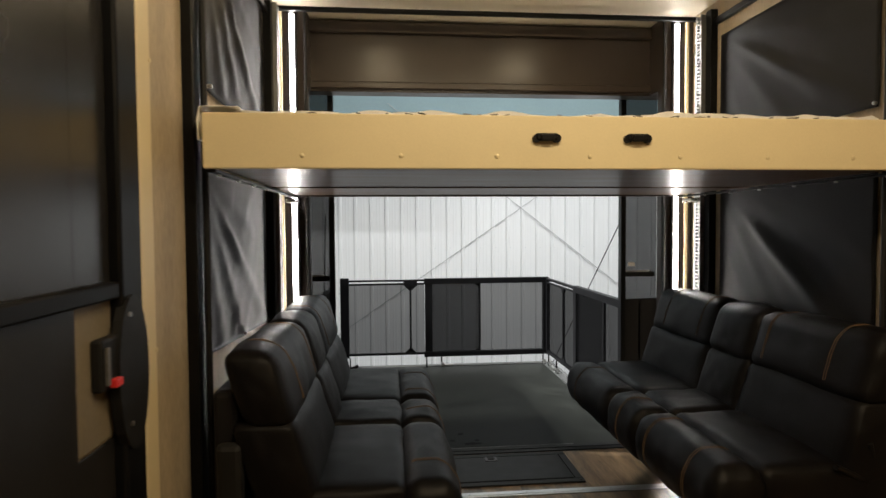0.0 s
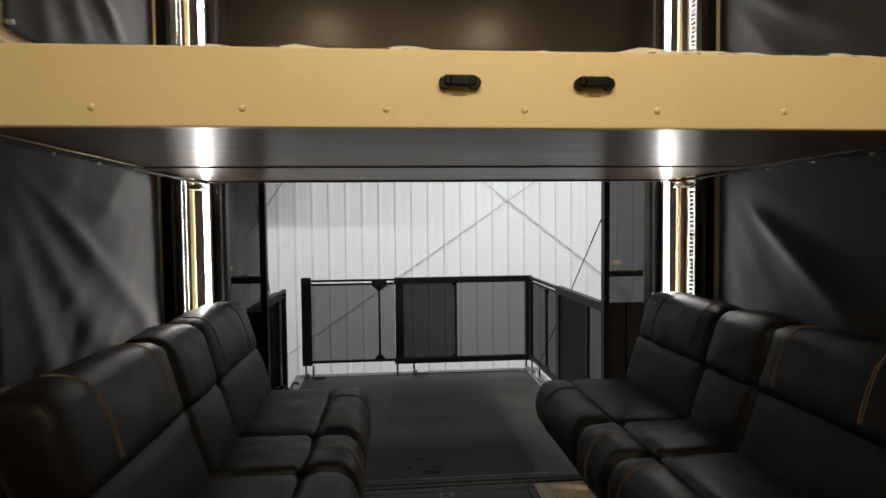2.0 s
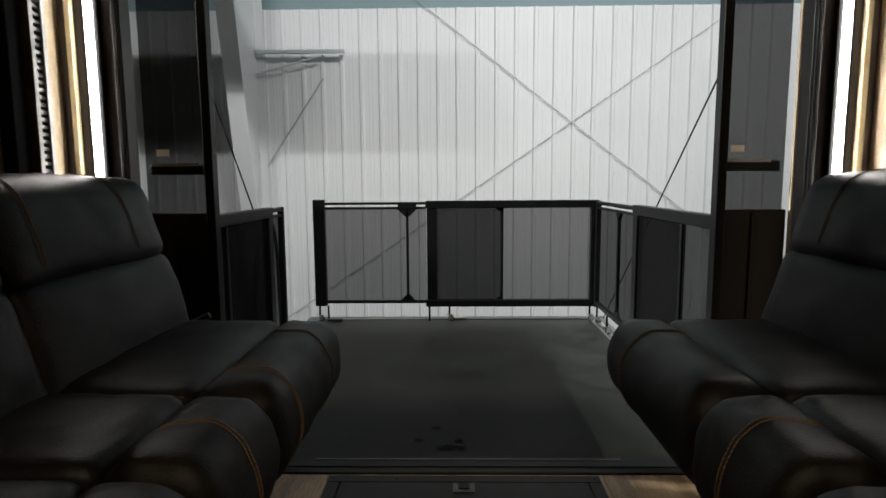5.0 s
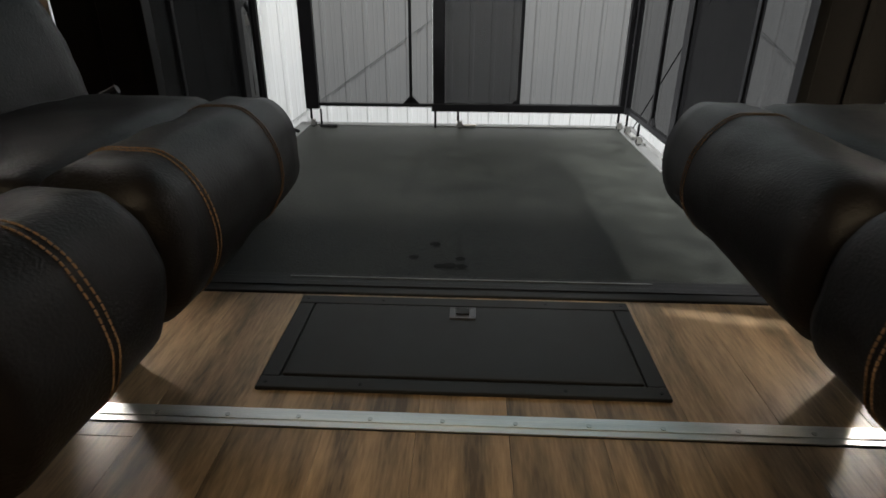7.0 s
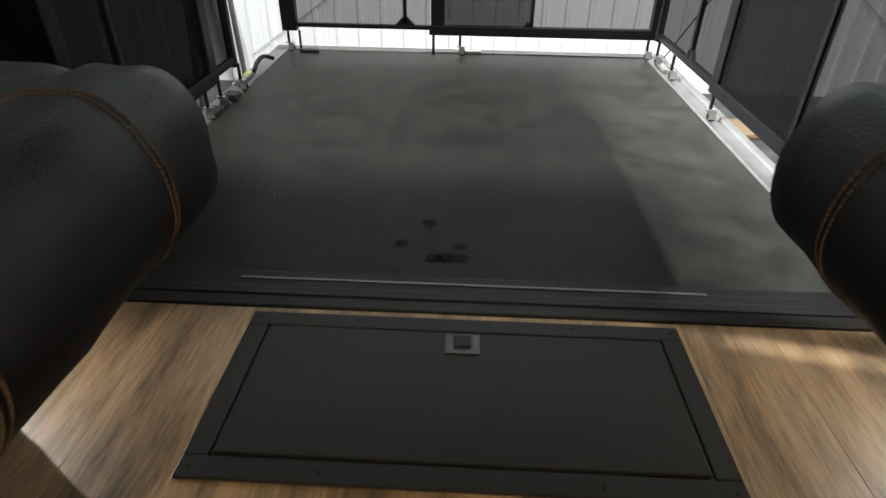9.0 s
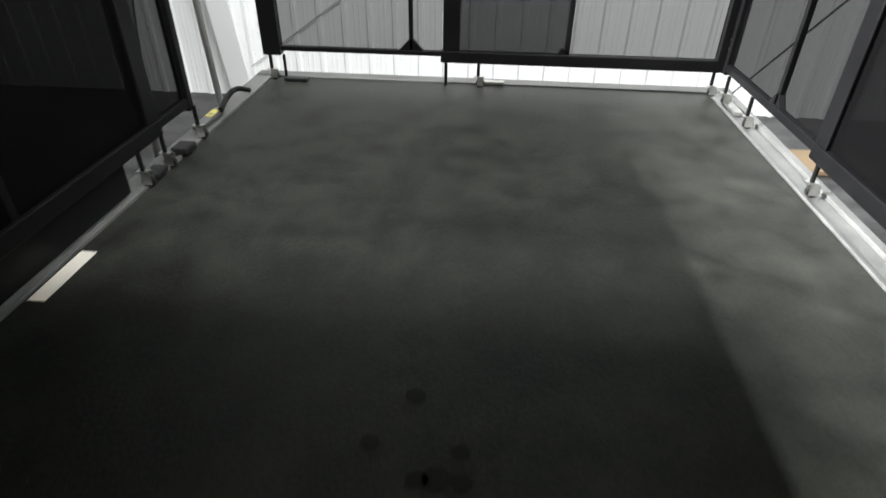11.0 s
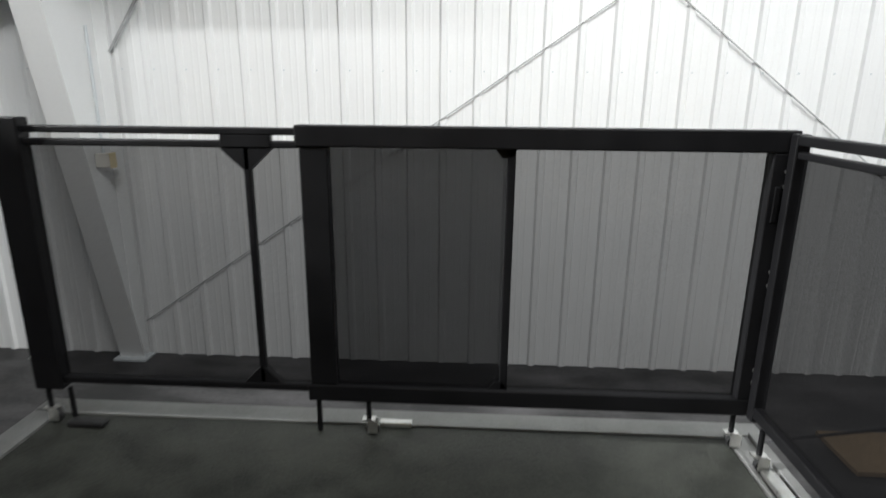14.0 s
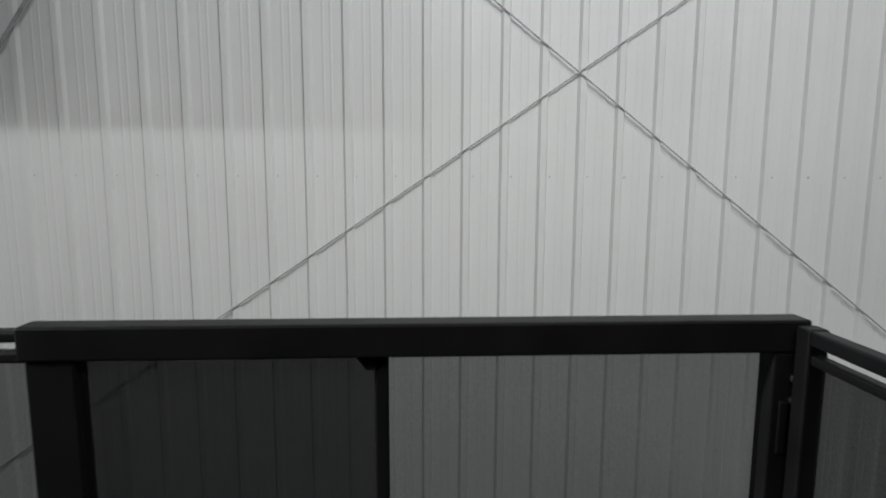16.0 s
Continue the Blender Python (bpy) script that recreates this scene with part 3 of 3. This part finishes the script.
# threshold between floor and ramp
bm = bmesh.new()
add_box(bm, XL + 0.003, XR - 0.003, 3.222, 3.30, -0.06, 0.006, 0.004)
add_box(bm, XL + 0.2, XR - 0.2, 3.30, 3.345, -0.06, -0.004, 0.004)
add_box(bm, XL + 0.2, XR - 0.2, 3.345, 3.40, -0.06, -0.022, 0.004)
add_box(bm, XL + 0.2, XR - 0.2, 3.262, 3.272, 0.006, 0.010, 0.002)
threshold = tagged(finish("threshold", bm, PLASTIC), "black ribbed threshold between floor and ramp", "threshold", kind="structure")
box("metal_lip", 0.05, 1.22, 3.338, 3.345, -0.004, -0.001, ALU_DULL, threshold, 0.001)
lab = box("label", -0.27, -0.205, 3.318, 3.342, -0.004, -0.002, PAPER, threshold, 0.0)
box("label_stripe", -0.27, -0.205, 3.312, 3.318, -0.004, -0.002, RED, threshold, 0.0)

# ---- ramp deck ----
ramp = tagged(empty("ramp_deck", (0.605, 4.6, RAMP_Z)), "fold-down patio ramp with dark worn rubber surface", "ramp")
bm = bmesh.new()
bmesh.ops.create_grid(bm, x_segments=60, y_segments=60, size=0.5)
for v in bm.verts:
    x, y = 0.585 + v.co.x * 2.17, 4.60 + v.co.y * 2.38
    v.co = Vector((x, y, RAMP_Z + 0.001 * noise.noise(Vector((x * 2.3, y * 2.3, 0)))))
local(finish("rubber_mat", bm, RUBBER, smooth=True), ramp)
local(box("deck", -0.60, 1.80, 3.41, 5.80, -0.14, RAMP_Z - 0.008, PLASTIC), ramp)
for x0, x1 in ((-0.600, -0.505), (1.675, 1.775)):
    bm = bmesh.new()
    add_box(bm, x0, x1, 3.42, 5.80, -0.15, RAMP_Z + 0.001, 0.002)
    xi = x1 - 0.012 if x0 < 0 else x0
    add_box(bm, xi, xi + 0.012, 3.42, 5.80, RAMP_Z + 0.001, RAMP_Z + 0.007, 0.002)
    xo, up = (x0, 0.022) if x0 < 0 else (x1 - 0.03, 0.018)
    add_box(bm, xo, xo + 0.03, 3.42, 4.52 if x0 < 0 else 5.80, RAMP_Z + 0.001, RAMP_Z + up, 0.003)
    local(finish("edge_channel", bm, ALU_DULL), ramp)
bm = bmesh.new()
add_box(bm, -0.60, 1.80, 5.802, 5.875, -0.15, RAMP_Z + 0.004, 0.003)
add_box(bm, -0.50, 1.67, 5.785, 5.802, RAMP_Z - 0.02, RAMP_Z + 0.006, 0.002)
local(finish("end_channel", bm, ALU_DULL), ramp)
rnd = random.Random(3)
for x, y, r in ((0.504, 3.723, 0.022), (0.433, 3.60, 0.019), (0.603, 3.593, 0.019), (0.565, 3.535, 0.028), (0.53, 3.53, 0.022), (0.61, 3.53, 0.02)):
    bm = bmesh.new()
    c = bm.verts.new((x, y, RAMP_Z + 0.0026))
    ring = [bm.verts.new((x + r * (1 + 0.15 * rnd.uniform(-1, 1)) * math.cos(a), y + r * 0.9 * (1 + 0.15 * rnd.uniform(-1, 1)) * math.sin(a), RAMP_Z + 0.0026)) for a in [k * math.pi / 9 for k in range(18)]]
    for k in range(18):
        bm.faces.new((c, ring[k], ring[(k + 1) % 18]))
    local(finish("damp_mark", bm, STAIN), ramp)
local(box("label", -0.49, -0.445, 3.93, 4.15, RAMP_Z + 0.003, RAMP_Z + 0.005, PAPER, bevel=0.0), ramp)


# ---- railing gates ----
def add_caster(gate, x, y, turn=0):
    bm = bmesh.new()
    add_rod(bm, (x, y, RAMP_Z + 0.05), (x, y, 0.085), 0.008, 10)
    finish_here = finish("caster_stem", bm, BLACK)
    local(finish_here, gate)
    c, sn = math.cos(turn), math.sin(turn)
    bm = bmesh.new()
    for k in (-1, 1):
        add_box(bm, x + 0.012 * c - 0.016, x + 0.012 * c + 0.016, y + k * 0.012 - 0.0015, y + k * 0.012 + 0.0015, RAMP_Z + 0.012, RAMP_Z + 0.052)
    add_box(bm, x - 0.02, x + 0.02, y - 0.0135, y + 0.0135, RAMP_Z + 0.052, RAMP_Z + 0.057)
    local(finish("caster_fork", bm, ZINC), gate)
    bm = bmesh.new()
    add_rod(bm, (x + 0.012 * c, y - 0.009, RAMP_Z + 0.024), (x + 0.012 * c, y + 0.009, RAMP_Z + 0.024), 0.021, 18)
    local(finish("caster_wheel", bm, PLASTIC), gate)


def rail_part(gate, name, a0, a1, z0, z1, axis, at, d=0.03, shift=0.0, mat=None):
    """A bar of a gate that runs along axis at the line `at`."""
    lo, hi = at + shift - d / 2, at + shift + d / 2
    if axis == "x":
        o = box(name, a0, a1, lo, hi, z0, z1, mat or BLACK, None, 0.004)
    else:
        o = box(name, lo, hi, a0, a1, z0, z1, mat or BLACK, None, 0.004)
    return local(o, gate)


def cloth(gate, a0, a1, z0, z1, axis, at, seed, sag=0.004, mat=None):
    bm = bmesh.new()
    n = 24
    rows = []
    for j in range(n + 1):
        row = []
        for i in range(n + 1):
            u, w = i / n, j / n
            a, z = a0 + (a1 - a0) * u, z0 + (z1 - z0) * w
            e = math.sin(math.pi * u) * math.sin(math.pi * w)
            d = sag * e * (noise.noise(Vector((u * 4 + seed, w * 3 + u * 2, seed))) * 2)
            row.append(bm.verts.new((a, at + d, z) if axis == "x" else (at + d, a, z)))
        rows.append(row)
    for j in range(n):
        for i in range(n):
            bm.faces.new((rows[j][i], rows[j][i + 1], rows[j + 1][i + 1], rows[j + 1][i]))
    return local(finish("mesh", bm, mat or MESH, smooth=True), gate)


def gusset(gate, a, z, up, axis, at, w=0.05, h=0.045):
    bm = bmesh.new()
    s = -1 if up else 1
    pts = [(a - w, z), (a + w, z), (a + 0.011, z + s * h), (a - 0.011, z + s * h)]
    for d in (-0.012, 0.012):
        vs = [bm.verts.new((p, at + d, q) if axis == "x" else (at + d, p, q)) for p, q in pts]
        bm.faces.new(vs)
    bm.verts.ensure_lookup_table()
    for k in range(4):
        bm.faces.new((bm.verts[k], bm.verts[(k + 1) % 4], bm.verts[4 + (k + 1) % 4], bm.verts[4 + k]))
    bmesh.ops.recalc_face_normals(bm, faces=bm.faces[:])
    return local(finish("gusset", bm, BLACK), gate)


def rear_gate():
    y = 5.745
    g = tagged(empty("rear_gate", (0.6, y, RAMP_Z)), "black telescoping patio railing gate with screen mesh", "railing", "patio railings")
    rail_part(g, "post", -0.515, -0.425, 0.075, 0.92, "x", y, 0.05)
    # inner sliding section
    rail_part(g, "top_rail", -0.425, 0.372, 0.878, 0.898, "x", y)
    rail_part(g, "top_rail", -0.425, 0.372, 0.842, 0.862, "x", y, 0.026)
    rail_part(g, "bottom_rail", -0.425, 0.372, 0.095, 0.118, "x", y)
    rail_part(g, "stile", 0.212, 0.232, 0.118, 0.878, "x", y, 0.024)
    gusset(g, 0.222, 0.842, True, "x", y, 0.075, 0.06)
    rail_part(g, "gusset_plate", 0.150, 0.294, 0.842, 0.893, "x", y, 0.028)
    gusset(g, 0.222, 0.117, False, "x", y, 0.06, 0.05)
    cloth(g, -0.425, 0.372, 0.11, 0.85, "x", y + 0.006, 2.0)
    # outer section
    rail_part(g, "top_rail", 0.365, 1.718, 0.848, 0.907, "x", y, 0.05)
    rail_part(g, "bottom_rail", 0.365, 1.718, 0.068, 0.122, "x", y, 0.046)
    rail_part(g, "stile", 0.375, 0.455, 0.122, 0.848, "x", y, 0.042)
    rail_part(g, "stile", 0.952, 0.976, 0.122, 0.848, "x", y, 0.024)
    rail_part(g, "stile", 1.655, 1.718, 0.122, 0.848, "x", y, 0.046)
    gusset(g, 0.949, 0.848, True, "x", y, 0.030, 0.025)
    gusset(g, 0.949, 0.122, False, "x", y, 0.030, 0.025)
    cloth(g, 0.455, 0.955, 0.12, 0.85, "x", y - 0.008, 5.0, mat=DARK_MESH)
    cloth(g, 0.455, 0.955, 0.12, 0.85, "x", y + 0.012, 6.0)
    cloth(g, 0.974, 1.656, 0.12, 0.85, "x", y + 0.004, 8.0)
    rail_part(g, "stem", 0.383, 0.398, RAMP_Z, 0.07, "x", y, 0.016)
    for x, t in ((-0.485, 0), (0.55, 0), (1.66, 0)):
        add_caster(g, x, y - 0.01, t)
    rail_part(g, "stem", -0.425, -0.412, RAMP_Z + 0.01, 0.075, "x", y, 0.014)
    for z in (0.18, 0.22, 0.48, 0.52, 0.76, 0.80):
        local(rod("bolt", (-0.523, y - 0.012, z), (-0.514, y - 0.012, z), 0.006, ZINC), g)
        local(rod("bolt", (1.693, y - 0.026, z), (1.693, y - 0.023, z), 0.006, ZINC), g)
    local(box("hinge_leaf", 1.668, 1.684, y - 0.028, y - 0.023, 0.66, 0.76, BLACK), g)
    local(box("floor_latch", 0.575, 0.68, y + 0.02, y + 0.05, RAMP_Z + 0.006, RAMP_Z + 0.022, ZINC, bevel=0.004), g)
    local(box("floor_latch", -0.42, -0.30, y - 0.045, y - 0.005, RAMP_Z + 0.004, RAMP_Z + 0.022, PLASTIC, bevel=0.006), g)


def side_gate(x, y0, y1, yo, seed):
    """A side railing from y0 (trailer) to y1; yo: where the outer section ends."""
    g = tagged(empty("side_gate", (x, y0, RAMP_Z)), "black patio side railing with sagging screen mesh", "railing", "patio railings")
    rail_part(g, "top_rail", y0, yo, 0.848, 0.907, "y", x, 0.05)
    rail_part(g, "bottom_rail", y0, yo, 0.068, 0.122, "y", x, 0.046)
    rail_part(g, "top_rail", yo, y1, 0.872, 0.898, "y", x)
    rail_part(g, "top_rail", yo, y1, 0.838, 0.856, "y", x, 0.024)
    rail_part(g, "bottom_rail", yo, y1, 0.085, 0.118, "y", x)
    rail_part(g, "stile", y0, y0 + 0.05, 0.122, 0.848, "y", x, 0.044)
    rail_part(g, "stile", yo - 0.075, yo, 0.122, 0.848, "y", x, 0.042)
    rail_part(g, "stile", y1 - 0.035, y1, 0.07, 0.9, "y", x, 0.036)
    mid = y0 + 0.42 * (yo - y0)
    rail_part(g, "stile", mid - 0.012, mid + 0.012, 0.122, 0.848, "y", x, 0.024)
    if y1 - yo > 0.7:
        q = yo + 0.36
        rail_part(g, "stile", q - 0.012, q + 0.012, 0.118, 0.84, "y", x, 0.024)
        gusset(g, q, 0.84, True, "y", x)
        gusset(g, q, 0.118, False, "y", x)
    cloth(g, y0 + 0.05, mid - 0.012, 0.12, 0.85, "y", x, seed, 0.03, mat=SIDE_MESH)
    cloth(g, mid + 0.012, yo - 0.075, 0.12, 0.85, "y", x - 0.006, seed + 1, 0.012, mat=SIDE_MESH)
    cloth(g, mid + 0.012, yo - 0.075, 0.12, 0.85, "y", x + 0.010, seed + 2, 0.012, mat=SIDE_MESH)
    cloth(g, yo, y1 - 0.045, 0.11, 0.845, "y", x + 0.003, seed + 3, 0.014, mat=SIDE_MESH)
    return g


rear_gate()
left_gate = side_gate(-0.535, 3.535, 4.97, 4.72, 11.0)
cloth(left_gate, 3.585, 4.02, 0.12, 0.85, "y", -0.525, 31.0, 0.02, mat=SIDE_MESH)
rail_part(left_gate, "skirt", 3.585, 4.48, RAMP_Z + 0.012, 0.07, "y", -0.53, 0.008)
for y in (4.55, 4.70, 4.96):
    add_caster(left_gate, -0.515, y, 0)
local(box("floor_latch", -0.545, -0.49, 4.58, 4.66, RAMP_Z + 0.008, RAMP_Z + 0.03, PLASTIC, bevel=0.006), left_gate)
local(box("floor_latch", -0.545, -0.48, 4.78, 4.86, RAMP_Z + 0.008, RAMP_Z + 0.035, PLASTIC, bevel=0.006), left_gate)
right_gate = side_gate(1.704, 3.535, 5.716, 4.78, 21.0)
for y in (4.718, 5.33, 5.62):
    add_caster(right_gate, 1.69, y, 0)
local(box("floor_latch", 1.69, 1.73, 5.46, 5.60, RAMP_Z + 0.008, RAMP_Z + 0.022, ZINC, bevel=0.004), right_gate)

# folded latch lever on the ramp's left edge
lever = tagged(empty("latch_lever", (-0.54, 5.3, RAMP_Z)), "black latch lever with a yellow label on the ramp edge", "lever")
local(tube("handle", [(-0.53, 5.20, RAMP_Z + 0.03), (-0.55, 5.33, RAMP_Z + 0.045), (-0.545, 5.42, RAMP_Z + 0.05), (-0.52, 5.50, RAMP_Z + 0.02)], 0.012, BLACK), lever)
local(box("arm", -0.575, -0.535, 5.02, 5.24, RAMP_Z + 0.006, RAMP_Z + 0.026, ALU_DULL, bevel=0.004), lever)
local(box("label", -0.57, -0.54, 5.13, 5.21, RAMP_Z + 0.026, RAMP_Z + 0.028, YELLOW, bevel=0.0), lever)
local(box("label_print", -0.566, -0.544, 5.15, 5.165, RAMP_Z + 0.028, RAMP_Z + 0.0285, INK, bevel=0.0), lever)

# ramp cables
for x0, x1, ye, ze in ((-0.42, -0.535, 4.45, 0.90), (1.665, 1.775, 5.76, RAMP_Z + 0.01)):
    c = rod("ramp_cable", (x0, 3.57, 1.55), (x1, ye, ze), 0.004, CABLE)
    tagged(c, "thin dark steel cable holding up the ramp", "cable", "ramp cables")

# grab rail beside the entry steps
rail = tagged(tube("grab_rail", [(-0.80, 5.10, GROUND), (-0.80, 5.14, 0.20), (-0.80, 5.28, 0.60), (-0.80, 5.44, 0.74), (-0.80, 5.56, 0.755), (-0.80, 5.66, 0.62), (-0.80, 5.73, 0.10), (-0.80, 5.78, GROUND)], 0.017, ALU_DULL, res=12), "bent grey metal grab rail standing on the floor", "grab rail")

# ---- warehouse ----
tagged(box("ground", -16, 16, -14, 16, GROUND - 0.2, GROUND, CONCRETE, bevel=0.0), "worn dark concrete warehouse floor", "floor", kind="structure")


def ribbed_wall(name, x0, x1, y, z0, z1, phase):
    """Steel sheet with trapezoid ribs and low minor ribs, facing -y."""
    bm = bmesh.new()
    pitch = 0.2265
    prof = []
    k = math.floor((x0 - phase) / pitch)
    while phase + k * pitch < x1:
        c = phase + k * pitch
        for dx, d in ((-0.030, 0), (-0.016, 0.020), (0.016, 0.020), (0.030, 0), (0.085, 0), (0.091, 0.0018), (0.097, 0.0018), (0.103, 0), (0.128, 0), (0.134, 0.0018), (0.140, 0.0018), (0.146, 0)):
            prof.append((c + dx, y - d))
        k += 1
    low = [bm.verts.new((a, b, z0)) for a, b in prof]
    high = [bm.verts.new((a, b, z1)) for a, b in prof]
    for i in range(len(prof) - 1):
        bm.faces.new((low[i], low[i + 1], high[i + 1], high[i]))
    ob = finish(name, bm, WHITE_STEEL)
    return tagged(ob, "white ribbed steel warehouse wall", "wall", kind="structure")


far_wall = ribbed_wall("wall_far", -16, 16, WALL_Y, GROUND, 3.05, 1.55)
tagged(box("wall_far_upper", -16, 16, WALL_Y, WALL_Y + 0.1, 3.05, 7.0, INSULATION, bevel=0.0), "pale teal insulated upper warehouse wall", "wall", kind="structure")
bm = bmesh.new()
for z in (1.14, 3.0, -0.6):
    for k in range(-18, 22):
        add_rod(bm, (1.55 + 0.2265 * k + 0.045, WALL_Y - 0.006, z), (1.55 + 0.2265 * k + 0.045, WALL_Y + 0.004, z), 0.006, 8)
screws = finish("panel_screws", bm, GREY_STEEL, far_wall)
tagged(screws, kind="stuff")
for name, b in (("wall_back", (-16, 16, -14.2, -14)), ("wall_east", (16, 16.2, -14, WALL_Y + 0.2)), ("wall_west", (-16.2, -16, -14, WALL_Y + 0.2))):
    tagged(box(name, *b, GROUND, 7.0, WHITE_STEEL, bevel=0.0), "white steel warehouse wall", "wall", kind="structure")
# Unseen blocker, added to keep the left lamp off most of the ramp.
tagged(box("wall_light_blocker", -3.30, -3.20, 0.5, 6.0, GROUND, 2.40, WHITE_STEEL), "added unseen white blocker that shades part of the ramp", "wall", kind="structure")
# Beam and rods added out of view to cast the far wall's shade edge.
tagged(box("trim_shade_beam", -5.0, -0.20, 6.15, 6.25, 3.02, 3.65, GREY_STEEL), "added unseen grey beam that shades the upper far wall", "beam", kind="structure")
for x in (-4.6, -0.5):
    tagged(rod("trim_shade_hanger", (x, 6.2, 3.65), (x, 6.2, 7.0), 0.02, GREY_STEEL), "added unseen rod holding the shade beam", "rod", kind="structure")
bm = bmesh.new()
add_box(bm, -16.2, 16.2, -14.2, WALL_Y + 0.2, 7.0, 7.2)
for x in (-7.5, -2.0, 3.6, 9.0):
    add_box(bm, x - 0.12, x + 0.12, -14, WALL_Y, 6.55, 7.0)
for k in range(9):
    add_box(bm, -16, 16, -12 + 2.4 * k, -11.94 + 2.4 * k, 6.85, 7.0)
tagged(finish("ceiling_warehouse", bm, INSULATION), "pale insulated warehouse roof with steel beams", "ceiling", kind="structure")


def wall_column(x0, x1):
    """Tapered steel frame column against the wall, deeper towards the roof."""
    c = tagged(empty("steel_column", ((x0 + x1) / 2, 8.0, GROUND)), "white painted tapered steel column against the wall", "column")
    mid, top = (x0 + x1) / 2, 6.9
    foot, head = 8.05, 8.05 - 0.21 * (6.9 - GROUND)
    bm = bmesh.new()
    for a, b, t0, t1 in ((x0, x1, 0.0, 0.012), (mid - 0.005, mid + 0.005, 0.012, None)):
        ring = []
        for z, y in ((GROUND + 0.02, foot), (top, head)):
            back = 8.12 if t1 is None else y + t1
            ring.append([bm.verts.new(p) for p in ((a, y + t0, z), (b, y + t0, z), (b, back, z), (a, back, z))])
        for k in range(4):
            bm.faces.new((ring[0][k], ring[0][(k + 1) % 4], ring[1][(k + 1) % 4], ring[1][k]))
        bm.faces.new(ring[0][::-1])
        bm.faces.new(ring[1])
    add_box(bm, x0, x1, 8.12, 8.132, GROUND + 0.02, top, 0.002)
    bmesh.ops.recalc_face_normals(bm, faces=bm.faces[:])
    local(finish("shaft", bm, WHITE_STEEL), c)
    local(box("base_plate", x0 - 0.03, x1 + 0.03, 8.0, 8.14, GROUND, GROUND + 0.02, GREY_STEEL), c)
    return c


wall_column(-1.81, -1.62)

# diagonal brace cables close to the wall
SL, SR = 0.68, -0.775
for a, b in (((-1.75, 1.737 - SL * (1.974 + 1.75)), (4.6, 1.737 + SL * (4.6 - 1.974))), ((0.0, 1.737 - SR * 1.974), (5.4, 1.737 + SR * (5.4 - 1.974)))):
    c = rod("brace_cable", (a[0], WALL_Y - 0.026, a[1]), (b[0], WALL_Y - 0.026, b[1]), 0.0045, BRACE)
    tagged(c, "thin diagonal steel brace cable along the wall", "cable", "brace cables")
c = rod("brace_cable", (-1.62, WALL_Y - 0.05, 1.25), (-0.93, WALL_Y - 0.05, 2.26), 0.010, BRACE)
tagged(c, "thin diagonal steel brace cable along the wall", "cable", "brace cables")
arm = tagged(empty("wall_bracket", (-1.2, 8.1, 2.4)), "white steel pipe bracket on the column", "bracket")
local(box("arm", -1.70, -0.66, 8.03, 8.08, 2.53, 2.57, GREY_STEEL), arm)
local(rod("strut", (-1.70, 8.05, 2.30), (-0.93, 8.05, 2.50), 0.014, GREY_STEEL), arm)
tagged(box("cardboard_box", 2.97, 3.45, 6.95, 7.35, GROUND, GROUND + 0.03, CARDBOARD), "flat brown cardboard sheet lying on the floor", "cardboard")
switch = tagged(empty("wall_switch", (-1.66, 7.95, 0.54)), "small beige electrical box with conduit on the column", "electrical box")
local(box("body", -1.705, -1.60, 7.93, 7.99, 0.49, 0.585, PAPER, bevel=0.006), switch)
local(box("cover", -1.60, -1.594, 7.925, 7.995, 0.485, 0.59, CREAM, bevel=0.002), switch)
local(rod("conduit", (-1.66, 7.96, 0.585), (-1.66, 7.96, 1.4), 0.010, GREY_STEEL), switch)

# puck lamp lenses
for x, y in ((0.25, 0.20), (1.0, 0.20), (-0.05, 2.58), (0.98, 2.58), (0.6, -1.0)):
    bm = bmesh.new()
    add_rod(bm, (x, y, CEIL - 0.018), (x, y, CEIL), 0.062, 24)
    p = tagged(finish("puck_lamp", bm, CREAM), "round cream ceiling puck lamp, lit", "lamp", "puck lamps")
    bm = bmesh.new()
    add_rod(bm, (x, y, CEIL - 0.022), (x, y, CEIL - 0.0185), 0.045, 24)
    q = finish("lens", bm, PUCK)
    q.parent = p

# ---- floor planks ----
pitch = 0.197
plank_meshes = {}
rnd = random.Random(11)
for zone, (ya, yb) in (("near", (YB, 2.634)), ("far", (2.691, 3.221))):
    for i in range(13):
        x0 = XL + 0.002 + i * pitch
        w = min(pitch, XR - 0.002 - x0) - 0.0006
        y = ya
        first = rnd.uniform(0.3, 1.2)
        while y < yb - 0.01:
            length = first if y == ya else 1.22
            y2 = min(yb, y + length)
            if zone == "far":
                y2 = yb
            segs = [(y, y2)]
            for a, b in segs:
                key = (round(w, 3), round(b - a, 3))
                if key not in plank_meshes:
                    bm = bmesh.new()
                    add_box(bm, 0, w, 0, b - a - 0.0012, -0.0075, 0.0, 0.0008)
                    me = bpy.data.meshes.new("plank")
                    bm.to_mesh(me)
                    bm.free()
                    me.materials.append(WOOD)
                    plank_meshes[key] = me
                o = new("plank", plank_meshes[key])
                o.location = (x0, a, 0)
                o.parent = floor
            y = y2
